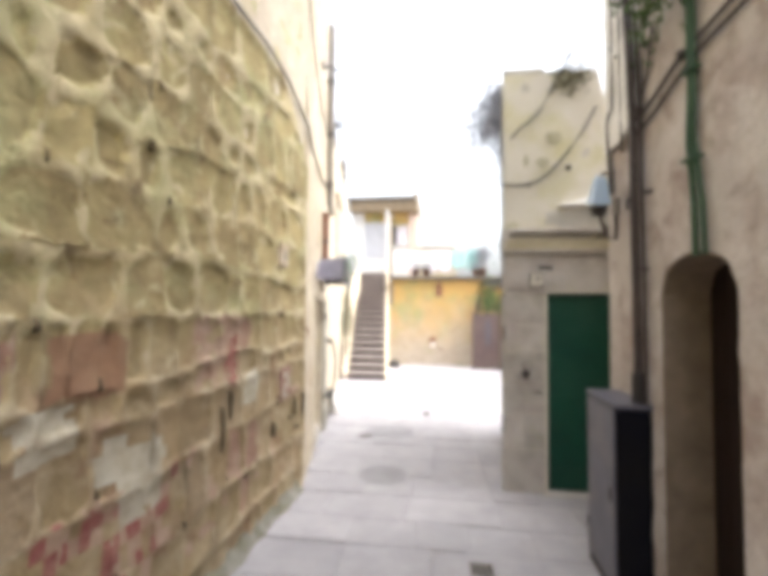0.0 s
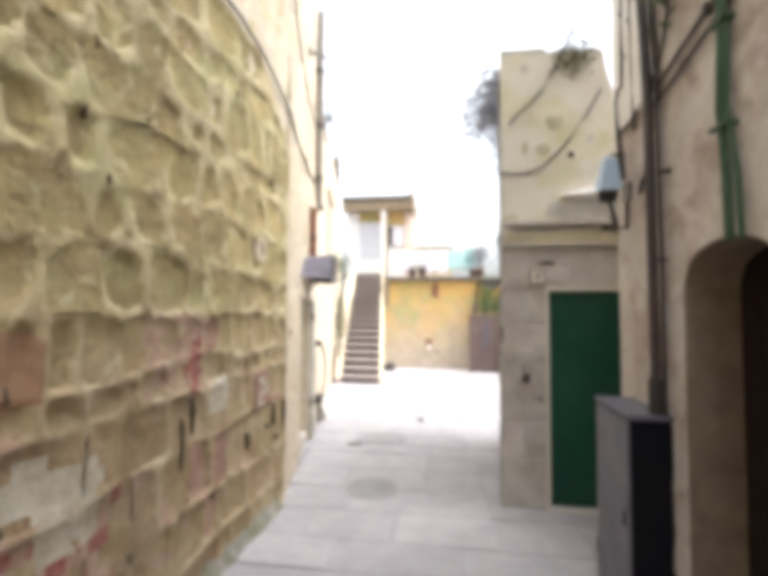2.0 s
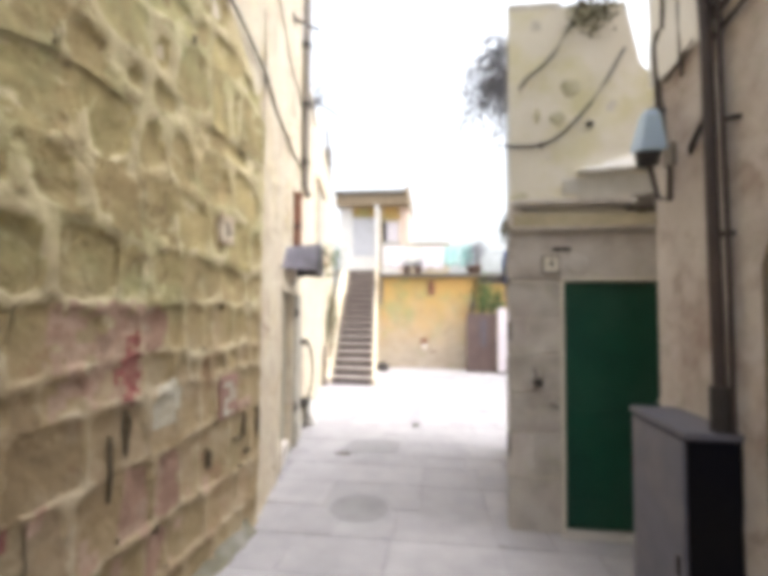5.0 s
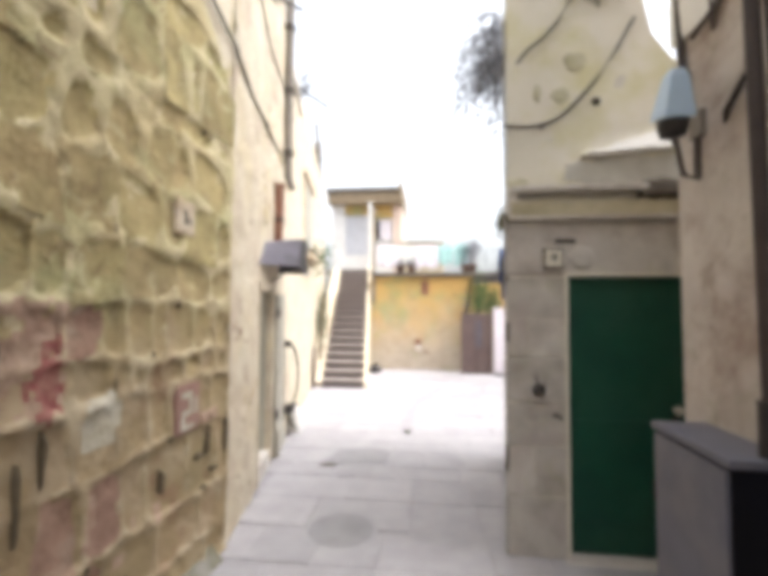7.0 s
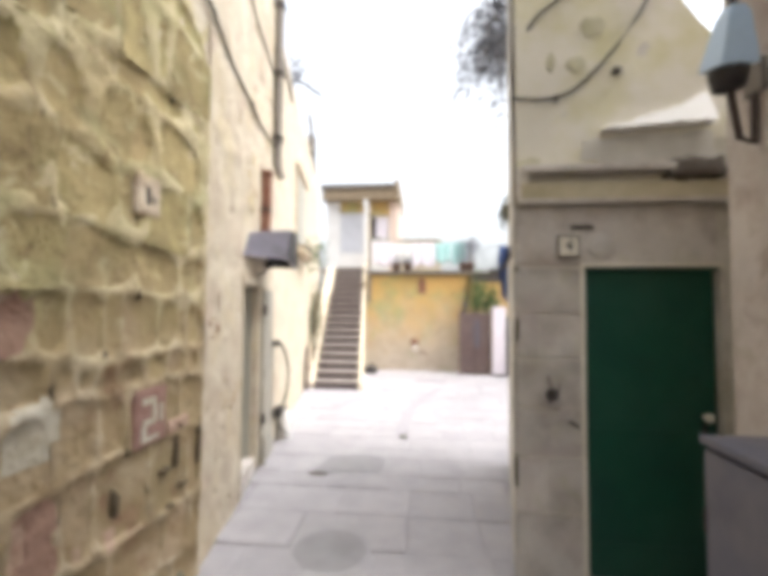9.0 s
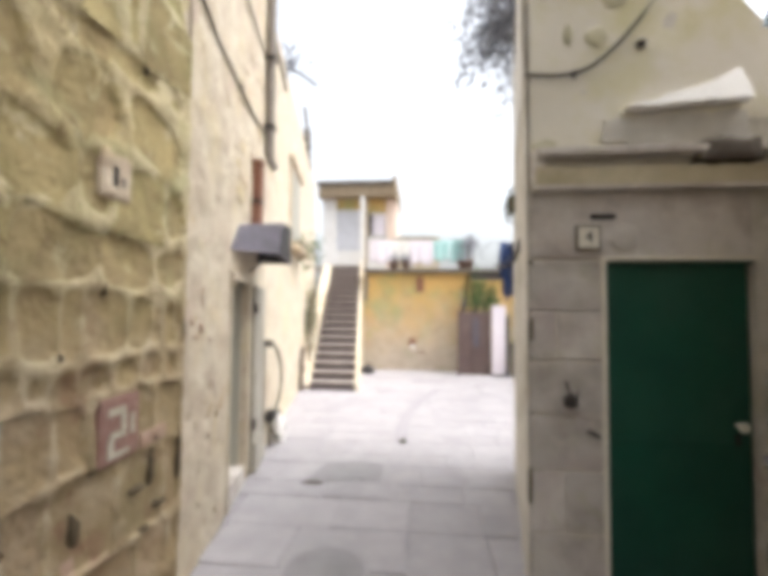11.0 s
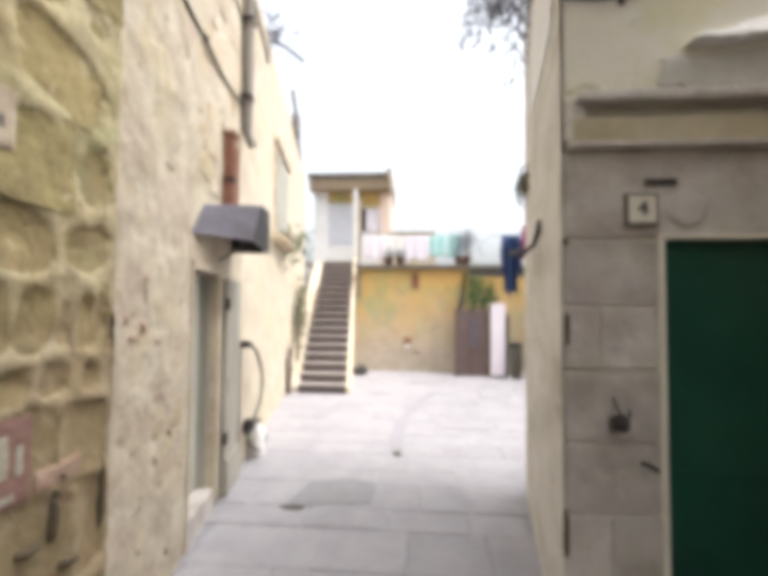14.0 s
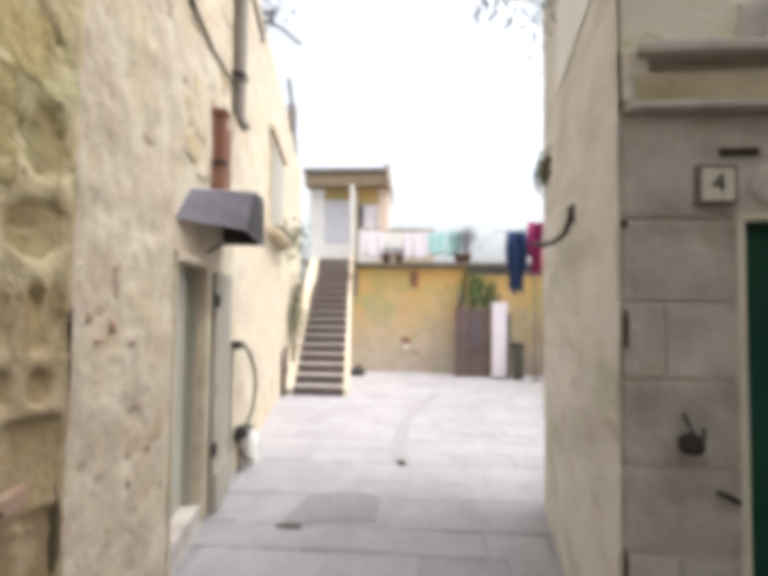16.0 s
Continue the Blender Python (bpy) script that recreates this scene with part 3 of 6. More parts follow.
def leaves(bm, centre, spread, count, size, rnd, hang=0.0, slim=0.4):
    """Many small folded leaves scattered in an uneven cloud, drooping by hang."""
    c = Vector(centre)
    for _ in range(count):
        p = Vector((rnd.gauss(0, 0.42), rnd.gauss(0, 0.42), rnd.gauss(0, 0.42)))
        p = c + Vector((p.x * spread[0], p.y * spread[1], p.z * spread[2]))
        d = Vector((rnd.uniform(-1, 1), rnd.uniform(-1, 1), rnd.uniform(-1, 1) - hang)).normalized()
        s = d.cross(Vector((rnd.uniform(-1, 1), rnd.uniform(-1, 1), 0.3))).normalized()
        L = size * rnd.uniform(0.6, 1.3)
        nrm = d.cross(s) * L * 0.12
        v = [bm.verts.new(p), bm.verts.new(p + d * L * 0.5 + s * L * slim * 0.5 + nrm), bm.verts.new(p + d * L), bm.verts.new(p + d * L * 0.5 - s * L * slim * 0.5 + nrm)]
        bm.faces.new((v[0], v[1], v[2]))
        bm.faces.new((v[0], v[2], v[3]))
    return bm


# ---- structure ----
RND = random.Random(7)

ground_bm = bmesh.new()
NX = [-80, -20, -6, 0, 6, 20, 80]
NY = [-60, -20, -8, 0, 4.25, 7, 11, 14, 40, 80, 260]
gv = [[ground_bm.verts.new((x, y, gz(max(min(y, 40), -8)) - 0.014)) for x in NX] for y in NY]
for j in range(len(NY) - 1):
    for i in range(len(NX) - 1):
        ground_bm.faces.new((gv[j][i], gv[j][i + 1], gv[j + 1][i + 1], gv[j + 1][i]))
ground = tagged(part("ground", ground_bm, M_JOINT), "pale dusty ground under worn stone paving", "ground", kind="structure")

# left wall by the camera: rough rubble, from behind the walk to the corner where the alley widens
L0, L1 = Vector((-1.725, -6.0)), Vector((-1.39, 4.12))
LD = (L1 - L0).normalized()
LN = Vector((LD.y, -LD.x))
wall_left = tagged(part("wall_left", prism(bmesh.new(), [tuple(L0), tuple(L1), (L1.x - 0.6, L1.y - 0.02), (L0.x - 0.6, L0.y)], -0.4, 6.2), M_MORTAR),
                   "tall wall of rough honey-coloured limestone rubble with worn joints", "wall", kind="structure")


def on_left(u, v, w):
    p = L0 + LD * u + LN * w
    return (p.x, p.y, v)


# left wall past the corner: pale plastered stone, turning away
K0, K1 = Vector((-1.385, 4.12)), Vector((-3.29, 14.4))
KD = (K1 - K0).normalized()
KN = Vector((KD.y, -KD.x))


def kx(y):
    return K0.x + (K1.x - K0.x) * (y - K0.y) / (K1.y - K0.y)


def on_k(y, w=0.0):
    p = K0 + (K1 - K0) * ((y - K0.y) / (K1.y - K0.y)) + KN * w
    return p


def kwall(name, y0, y1, z0, z1, material, depth=0.5, front=0.0):
    a, b, c, d = on_k(y0, front), on_k(y1, front), on_k(y1, -depth), on_k(y0, -depth)
    return prism(bmesh.new(), [tuple(a), tuple(b), tuple(c), tuple(d)], z0, z1)


wall_house = tagged(part("wall_house", kwall("", 4.12, 5.12, -0.4, 6.2, M_PLASTER), M_PLASTER), "cream plastered stone house wall catching the daylight", "wall", kind="structure")
for (y0, y1, z0, z1) in ((5.12, 5.72, -0.4, 0.0), (5.12, 5.72, 1.74, 6.2), (5.72, 6.42, -0.4, 6.2), (6.42, 14.4, -0.4, 5.2)):
    part("wall_section", kwall("", y0, y1, z0, z1, M_PLASTER), M_PLASTER, wall_house)
part("reveal", kwall("", 5.12, 5.72, -0.05, 1.76, M_PLASTER, 0.5, -0.16), M_PLASTER, wall_house)

# right wall by the camera, with an arched doorway in it
RX = 1.27
# The unseen top at 9 m is added to keep sun off the left wall.
wall_right = tagged(part("wall_right", bx(RX, RX + 3, -1.2, 1.98, -0.4, 9.0), M_RIGHT), "weathered brownish plastered stone wall with an arched doorway", "wall", kind="structure")
part("wall_section", bx(RX, RX + 3, 2.62, 3.36, -0.4, 9.0), M_RIGHT, wall_right)
# Unseen stretch, kept lower to let more sky light in.
part("wall_section", bx(RX, RX + 3, -6.0, -1.2, -0.4, 4.5), M_RIGHT, wall_right)
arch = bmesh.new()
AR = 12
ap = []
for i in range(AR + 1):
    s = i / AR
    ap.append((1.98 + 0.64 * s, 1.76 + 0.20 * math.sin(math.pi * s) ** 0.38))
front = [arch.verts.new((RX, y, z)) for y, z in ap]
ftop = [arch.verts.new((RX, y, 9.0)) for y, z in ap]
back = [arch.verts.new((RX + 0.9, y, z)) for y, z in ap]
btop = [arch.verts.new((RX + 0.9, y, 9.0)) for y, z in ap]
for i in range(AR):
    arch.faces.new((front[i], front[i + 1], ftop[i + 1], ftop[i]))
    arch.faces.new((back[i], back[i + 1], btop[i + 1], btop[i]))
    arch.faces.new((front[i], front[i + 1], back[i + 1], back[i]))
    arch.faces.new((ftop[i], ftop[i + 1], btop[i + 1], btop[i]))
part("arch_head", arch, M_RIGHT, wall_right)
# The recess lining is darker and browner than the wall face.
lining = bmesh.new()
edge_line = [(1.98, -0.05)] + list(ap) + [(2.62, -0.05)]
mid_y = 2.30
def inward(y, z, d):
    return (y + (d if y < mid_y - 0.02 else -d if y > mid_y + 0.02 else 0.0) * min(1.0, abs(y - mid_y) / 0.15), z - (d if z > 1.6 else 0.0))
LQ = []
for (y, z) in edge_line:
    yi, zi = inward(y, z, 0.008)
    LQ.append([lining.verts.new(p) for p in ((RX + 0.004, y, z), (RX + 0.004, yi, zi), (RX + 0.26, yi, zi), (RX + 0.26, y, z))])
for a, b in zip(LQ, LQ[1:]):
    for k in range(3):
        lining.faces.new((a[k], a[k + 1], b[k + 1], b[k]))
part("reveal", lining, M_REVEAL, wall_right, "dark brown lining of the arched recess")
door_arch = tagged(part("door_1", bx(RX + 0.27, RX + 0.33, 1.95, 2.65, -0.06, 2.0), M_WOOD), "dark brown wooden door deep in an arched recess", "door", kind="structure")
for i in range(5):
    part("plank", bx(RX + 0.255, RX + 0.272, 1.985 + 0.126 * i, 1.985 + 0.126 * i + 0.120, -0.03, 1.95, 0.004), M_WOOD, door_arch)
# Unseen fill behind the arched door, added against light leaks.
part("wall_section", bx(RX + 0.9, RX + 3, 1.98, 2.62, -0.4, 9.0), M_RIGHT, wall_right)
tagged(part("doorstep", bx(RX - 0.02, RX + 0.4, 1.97, 2.63, -0.2, 0.02, 0.01), M_ASHLAR), "worn stone doorstep in the arched recess", "step", kind="structure")

# the house end with the green door
GY = 4.25
SIDE = [(0.61, GY), (0.965, 6.25)]
wall_end = tagged(part("wall_end", bx(1.03, 1.83, GY + 0.12, GY + 0.5, -0.3, 1.9), M_RENDER), "grey stone house end with a green door and a cornice", "wall", kind="structure")
part("wall_section", prism(bmesh.new(), [(0.62, GY + 0.02), (1.03, GY + 0.02), (1.03, 6.25), (0.965, 6.25)], -0.4, 4.06), M_RENDER, wall_end)
part("wall_section", prism(bmesh.new(), [(1.83, GY + 0.02), (4.2, GY + 0.02), (4.2, 6.25), (1.83, 6.25)], -0.4, 2.62), M_RENDER, wall_end)
part("wall_section", prism(bmesh.new(), [(1.03, GY + 0.02), (1.83, GY + 0.02), (1.83, 6.25), (1.03, 6.25)], 1.80, 2.62), M_RENDER, wall_end)
part("wall_section", prism(bmesh.new(), [(1.03, GY + 0.02), (1.52, GY + 0.02), (1.52, 6.25), (1.03, 6.25)], 2.62, 4.02), M_RENDER, wall_end)
wall_recess = tagged(part("wall_recess", bx(2.05, 4.2, 3.36, GY + 0.02, -0.4, 2.62), M_RENDER), "low rendered wall closing the recess beside the door", "wall", kind="structure")

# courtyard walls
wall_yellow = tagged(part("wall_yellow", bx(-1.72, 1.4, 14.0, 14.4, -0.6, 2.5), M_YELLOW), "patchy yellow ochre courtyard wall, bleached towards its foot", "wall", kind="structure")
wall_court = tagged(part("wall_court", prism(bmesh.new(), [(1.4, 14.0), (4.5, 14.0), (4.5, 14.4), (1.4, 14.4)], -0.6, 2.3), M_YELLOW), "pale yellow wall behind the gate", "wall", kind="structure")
wall_east = tagged(part("wall_east", bx(4.2, 4.6, 6.25, 14.0, -0.6, 2.6), M_PLASTER), "pale plastered courtyard side wall", "wall", kind="structure")
# Unseen wall behind the walk, added and kept low for sky light.
tagged(part("wall_south", bx(-2.4, 4.2, -6.4, -6.0, -0.4, 3.2), M_STONE), "unseen plain stone wall added to close the alley", "wall", kind="structure")
# Slab colour holds the overhang's shadow along with its dark fringe.
terrace = tagged(part("terrace", bx(-1.70, 4.5, 13.86, 20.0, 2.5, 2.62, 0.02), M_EDGE), "concrete terrace slab, its dark edge colour holding the overhang shadow", "terrace", kind="structure")

# ---- stairs ----
SX0, SX1, SY, N, RISE, RUN = -2.33, -1.38, 10.5, 18, 0.172, 0.262
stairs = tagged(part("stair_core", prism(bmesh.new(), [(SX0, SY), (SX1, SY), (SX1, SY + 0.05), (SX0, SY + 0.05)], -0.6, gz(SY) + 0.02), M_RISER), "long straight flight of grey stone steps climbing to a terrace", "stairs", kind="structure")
stairs.name = "stairs"
SH = -0.127      # the flight leans away from the alley's axis


def sheared(bm, y0=SY):
    for v in bm.verts:
        v.co.x += SH * (v.co.y - y0)
    return bm


z = gz(SY)
y = SY
for i in range(N):
    if i == 13:
        y += 0.25
    # Risers take a much darker colour than the treads.
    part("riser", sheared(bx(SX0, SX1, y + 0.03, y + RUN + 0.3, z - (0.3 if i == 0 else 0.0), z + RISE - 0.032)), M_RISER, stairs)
    part("tread", sheared(bx(SX0, SX1, y, y + RUN + (0.31 if i == 12 else 0.06), z + RISE - 0.032, z + RISE, 0.010)), M_STAIR, stairs)
    z += RISE
    y += RUN
STOP_Y, STOP_Z = y, z
landing = tagged(part("landing", bx(-3.6, -1.85, STOP_Y, 20.0, STOP_Z - 0.15, STOP_Z), M_STAIR), "stone landing at the head of the steps", "landing", kind="structure")


def stair_line(yy):
    return gz(SY) + (yy - SY) / (STOP_Y - SY) * (STOP_Z - gz(SY))


par = prism(bmesh.new(), [(SX1, SY - 0.05), (SX1 + 0.09, SY - 0.05), (SX1 + 0.09, STOP_Y), (SX1, STOP_Y)], -0.6, lambda x, y: stair_line(y) + 0.16)
tagged(part("stair_wall_right", sheared(par), M_PLASTER), "whitewashed low wall along the steps", "wall", kind="structure")
par = prism(bmesh.new(), [(SX0 - 0.30, SY + 0.1), (SX0 + 0.01, SY + 0.1), (SX0 + 0.01, STOP_Y), (SX0 - 0.30, STOP_Y)], -0.6, lambda x, y: stair_line(y) + 0.02)
tagged(part("stair_wall_left", sheared(par), M_PLASTER), "whitewashed low wall between steps and house", "wall", kind="structure")

# ---- upper house ----
HY = 16.3
house = thing("upper_house", "small yellowish house above the terrace with a flat brown roof", "house", at=(-2.2, HY, STOP_Z))
house_inv = Matrix.Translation((2.2, -HY, -STOP_Z))


def hpart(name, bm, m, parent=None, label=""):
    if parent is None:
        bmesh.ops.transform(bm, matrix=house_inv, verts=bm.verts)
        return part(name, bm, m, house, label)
    bmesh.ops.transform(bm, matrix=house_inv, verts=bm.verts)
    return part(name, bm, m, parent, label)


hpart("wall", bx(-3.5, -3.02, HY, HY + 2.5, 2.6, 5.3), M_WHITE)
hpart("wall", bx(-2.12, -1.88, HY, HY + 2.5, 2.6, 5.3), M_PLASTER)
hpart("wall", bx(-1.24, -0.9, HY, HY + 2.5, 2.6, 5.3), M_PINKWALL)
hpart("wall", bx(-1.88, -1.24, HY, HY + 2.5, 2.6, 3.95), M_WHITE)
hpart("wall", bx(-1.88, -1.24, HY, HY + 2.5, 4.82, 5.3), M_YELLOW)
hpart("wall", bx(-3.02, -2.12, HY, HY + 2.5, 4.95, 5.3), M_YELLOW)
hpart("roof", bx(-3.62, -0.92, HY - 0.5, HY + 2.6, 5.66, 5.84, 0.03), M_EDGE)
hpart("fascia", bx(-3.58, -1.0, HY - 0.44, HY + 2.55, 5.3, 5.658, 0.02), M_ROOF)
hpart("parapet_end", bx(-1.0, -0.86, HY - 0.55, HY + 2.6, 5.28, 5.95, 0.02), M_ROOF)
hd = hpart("door", bx(-3.02, -2.12, HY + 0.08, HY + 0.14, STOP_Z, 4.95), M_PALEDOOR, label="pale blue-grey door")
hpart("lower_panel", bx(-3.0, -2.14, HY + 0.05, HY + 0.078, STOP_Z + 0.02, STOP_Z + 0.62, 0.01), M_WHITE, hd)
hw = hpart("window", bx(-1.88, -1.24, HY + 0.15, HY + 0.18, 3.95, 4.82), M_GLASS)
for (a, b, c, d) in ((-1.88, -1.83, 3.95, 4.82), (-1.29, -1.24, 3.95, 4.82), (-1.58, -1.54, 4.0, 4.77), (-1.83, -1.29, 4.77, 4.82), (-1.83, -1.29, 3.95, 4.0)):
    hpart("frame", bx(a, b, HY + 0.08, HY + 0.148, c, d), M_WHITE if a != -1.88 else M_WOOD, hw)
hpart("sill", bx(-1.95, -1.18, HY - 0.08, HY + 0.08, 3.88, 3.948, 0.01), M_CEMENT, hw)
hpart("curtain", cloth(bmesh.new(), (-1.72, HY + 0.1, 4.76), (-1.3, HY + 0.1, 4.76), 0.72, RND, 4, 0.015), M_PINKWHITE, hw)
hpart("column", bx(-2.09, -1.97, HY - 0.45, HY - 0.33, STOP_Z, 5.298, 0.01), M_WHITE)


# ---- things along the left ----
def kpt(y, w, z):
    p = on_k(y, w)
    return (p.x, p.y, z)


def kbox(y0, y1, w0, w1, z0, z1, bevel=0.0):
    """A block on the house wall: y0 to y1 along it, w0 to w1 out from it."""
    bm = bmesh.new()
    prism(bm, [tuple(on_k(y0, w0)), tuple(on_k(y1, w0)), tuple(on_k(y1, w1)), tuple(on_k(y0, w1))], z0, z1)
    if bevel:
        bmesh.ops.bevel(bm, geom=list(bm.edges), offset=bevel, segments=2, affect="EDGES")
    return bm


door_house = tagged(part("door_2", kbox(5.125, 5.695, -0.158, -0.12, 0.015, 1.738), M_JAMB), "pale grey-green door set back in a plastered opening", "door", kind="structure")
for (a, b, c, d) in ((5.29, 5.66, 0.15, 0.8), (5.29, 5.66, 0.9, 1.66)):
    part("panel", kbox(a, b, -0.122, -0.110, c, d, 0.005), M_JAMB, door_house)
# A brown strip paints the recess shadow beside the near jamb.
part("meeting_edge", kbox(5.126, 5.26, -0.121, -0.112, 0.016, 1.735, 0.003), M_BROWN, door_house, "dark strip painting the recess shade on the door")
part("jamb_board", kbox(5.696, 5.716, -0.155, -0.052, 0.012, 1.736, 0.004), M_JAMB, door_house, "pale grey-green painted jamb board")
part("door_frame", kbox(5.715, 5.785, -0.05, 0.03, -0.1, 1.80, 0.008), M_PLASTER, door_house, "pale plastered door post")
part("door_frame", kbox(5.085, 5.125, -0.05, 0.025, -0.15, 1.80, 0.008), M_PLASTER, door_house)
part("door_head", kbox(5.085, 5.80, -0.05, 0.025, 1.74, 1.80, 0.008), M_PLASTER, door_house)
part("threshold", kbox(5.09, 5.72, -0.15, 0.012, -0.2, 0.012, 0.008), M_ASHLAR, door_house)

leaf = thing("shutter_door", "grey-beige door leaf folded back against the wall", "door", at=kpt(6.1, 0.02, gz(6.1)))


def under(ob, bm):
    bmesh.ops.translate(bm, vec=-Vector(ob.location), verts=bm.verts)
    return bm


part("leaf", under(leaf, kbox(5.86, 6.36, 0.005, 0.05, gz(6) + 0.02, 1.72, 0.006)), M_DOORGREY, leaf)
part("rail", under(leaf, kbox(5.90, 6.32, 0.048, 0.062, 0.75, 0.85, 0.004)), M_DOORGREY, leaf)
part("plinth", under(leaf, kbox(5.88, 6.34, 0.05, 0.075, gz(6) + 0.02, 0.16, 0.004)), M_DOORGREY, leaf)
part("hinge", under(leaf, kbox(5.84, 5.90, 0.04, 0.07, 1.45, 1.55, 0.004)), M_IRON, leaf)
part("hinge", under(leaf, kbox(5.84, 5.90, 0.04, 0.07, 0.30, 0.40, 0.004)), M_IRON, leaf)

# the hood over the door
hood = thing("door_hood", "grey sheet-metal hood over the house door", "awning", at=kpt(5.6, 0.0, 2.0))
A1, B1, C1, D1 = Vector((-1.575, 5.10, 2.00)), Vector((-1.615, 5.33, 2.23)), Vector((-1.39, 5.92, 2.36)), Vector((-1.37, 5.70, 2.03))
E1, E2, F1, F2 = Vector((-1.40, 6.14, 1.97)), Vector((-1.40, 6.12, 2.35)), Vector(kpt(6.18, 0, 1.98)), Vector(kpt(6.18, 0, 2.37))


def sheet(vs, th):
    bm = bmesh.new()
    n = (vs[1] - vs[0]).cross(vs[2] - vs[0]).normalized() * th
    f0 = [bm.verts.new(v) for v in vs]
    f1 = [bm.verts.new(v + n) for v in vs]
    bm.faces.new(f0)
    bm.faces.new(f1)
    for i in range(len(vs)):
        j = (i + 1) % len(vs)
        bm.faces.new((f0[i], f0[j], f1[j], f1[i]))
    return bm


cov = bmesh.new()
gr = [[cov.verts.new(A1.lerp(D1, i / 8).lerp(B1.lerp(C1, i / 8), j / 8)) for i in range(9)] for j in range(9)]
for j in range(8):
    for i in range(8):
        cov.faces.new((gr[j][i], gr[j][i + 1], gr[j + 1][i + 1], gr[j + 1][i]))
bmesh.ops.solidify(cov, geom=cov.faces[:], thickness=0.012)
part("cover", under(hood, cov), M_HOOD, hood, "dull lilac-grey painted sheet")
part("side", under(hood, sheet([D1, E1, E2, C1], 0.012)), M_BLACK, hood)
part("top_sheet", under(hood, sheet([B1, C1, E2, F2], 0.012)), M_HOOD, hood)
part("back_sheet", under(hood, sheet([E1, F1, F2, E2], 0.012)), M_BLACK, hood)
part("lip", under(hood, tube([A1, D1, E1], 0.012, 6)), M_HOOD, hood)
part("bracket", under(hood, tube([kpt(5.75, 0.0, 1.86), kpt(5.80, 0.2, 2.02)], 0.010, 6)), M_BLACK, hood)

duct = thing("brown_duct", "rust-brown square metal duct standing on the hood", "duct", at=kpt(5.82, 0.06, 2.34))
part("shaft", under(duct, kbox(5.77, 5.87, 0.005, 0.10, 2.33, 2.96, 0.006)), M_RUST, duct)
part("plaster_chase", under(duct, kbox(5.89, 6.24, 0.0, 0.016, 2.36, 2.98, 0.004)), M_CHASE, duct, "pinkish plaster beside the duct")
part("cap", under(duct, kbox(5.755, 5.885, 0.0, 0.115, 2.94, 2.985, 0.006)), M_RUST, duct)
part("strap", under(duct, kbox(5.76, 5.88, 0.0, 0.108, 2.55, 2.58)), M_IRON, duct)
duct2 = thing("brown_pipe", "pair of thin reddish pipes running up the wall", "pipe", at=kpt(6.05, 0.03, 2.38))
part("pipe", under(duct2, tube([kpt(6.03, 0.03, 2.36), kpt(6.03, 0.03, 2.88)], 0.02, 8)), M_RUST, duct2)
part("pipe", under(duct2, tube([kpt(6.18, 0.03, 2.36), kpt(6.18, 0.03, 2.98)], 0.016, 8)), M_RUST, duct2)
drainpipe = thing("drainpipe", "weathered grey drainpipe clipped to the house corner", "pipe", at=kpt(6.36, 0.07, 3.2))
part("pipe", under(drainpipe, tube([kpt(6.36, 0.07, 3.22), kpt(6.36, 0.07, 6.15)], 0.052, 12)), M_GREYPIPE, drainpipe)
part("shoe", under(drainpipe, tube([kpt(6.36, 0.07, 3.26), kpt(6.36, 0.09, 3.16), kpt(6.37, 0.13, 3.08)], 0.045, 10)), M_GREYPIPE, drainpipe)
for zz in (3.55, 4.35, 5.2):
    part("clip", under(drainpipe, kbox(6.29, 6.43, 0.0, 0.13, zz, zz + 0.03)), M_IRON, drainpipe)
part("side_branch", under(drainpipe, tube([kpt(6.36, 0.07, 4.75), kpt(6.9, 0.10, 4.55), kpt(7.3, 0.10, 4.5)], 0.02, 8)), M_GREYPIPE, drainpipe)
cable = thing("wall_cable", "dark cable clipped slantwise along the house wall", "cable", at=kpt(5.2, 0.02, 3.44))
part("wire", under(cable, tube([kpt(4.15, 0.02, 3.50), kpt(4.6, 0.02, 3.42), kpt(5.23, 0.02, 3.42), kpt(5.65, 0.02, 3.40), kpt(6.3, 0.03, 3.46)], 0.011, 6)), M_IRON, cable)
part("wire", under(cable, tube([kpt(4.14, 0.02, 4.9), kpt(4.5, 0.02, 4.6), kpt(5.3, 0.02, 4.35), kpt(6.3, 0.03, 4.3)], 0.009, 6)), M_IRON, cable)
part("wire", under(cable, tube([on_left(6.8, 3.80, 0.04), on_left(8.56, 3.74, 0.04), on_left(9.16, 3.76, 0.04), on_left(9.6, 3.68, 0.045), kpt(4.15, 0.03, 3.50)], 0.012, 6)), M_IRON, cable)
part("cleat", under(cable, kbox(5.20, 5.24, 0.0, 0.04, 3.40, 3.44)), M_IRON, cable)
barthing = thing("iron_bracket", "short dark iron bracket high on the house corner", "bracket", at=kpt(5.75, 0.02, 5.1))
part("arm", under(barthing, tube([kpt(5.55, 0.0, 5.02), kpt(5.85, 0.28, 5.10)], 0.016, 6)), M_IRON, barthing)
part("plate", under(barthing, kbox(5.49, 5.61, 0.0, 0.02, 4.95, 5.09)), M_IRON, barthing)
wb = thing("wall_bracket", "small iron bracket with a stub of foliage on the wall top", "bracket", at=kpt(8.1, 0.02, 5.1))
part("arm", under(wb, tube([kpt(7.9, -0.1, 5.2), kpt(8.0, 0.2, 5.16), kpt(8.2, 0.45, 5.08)], 0.018, 6)), M_IRON, wb)
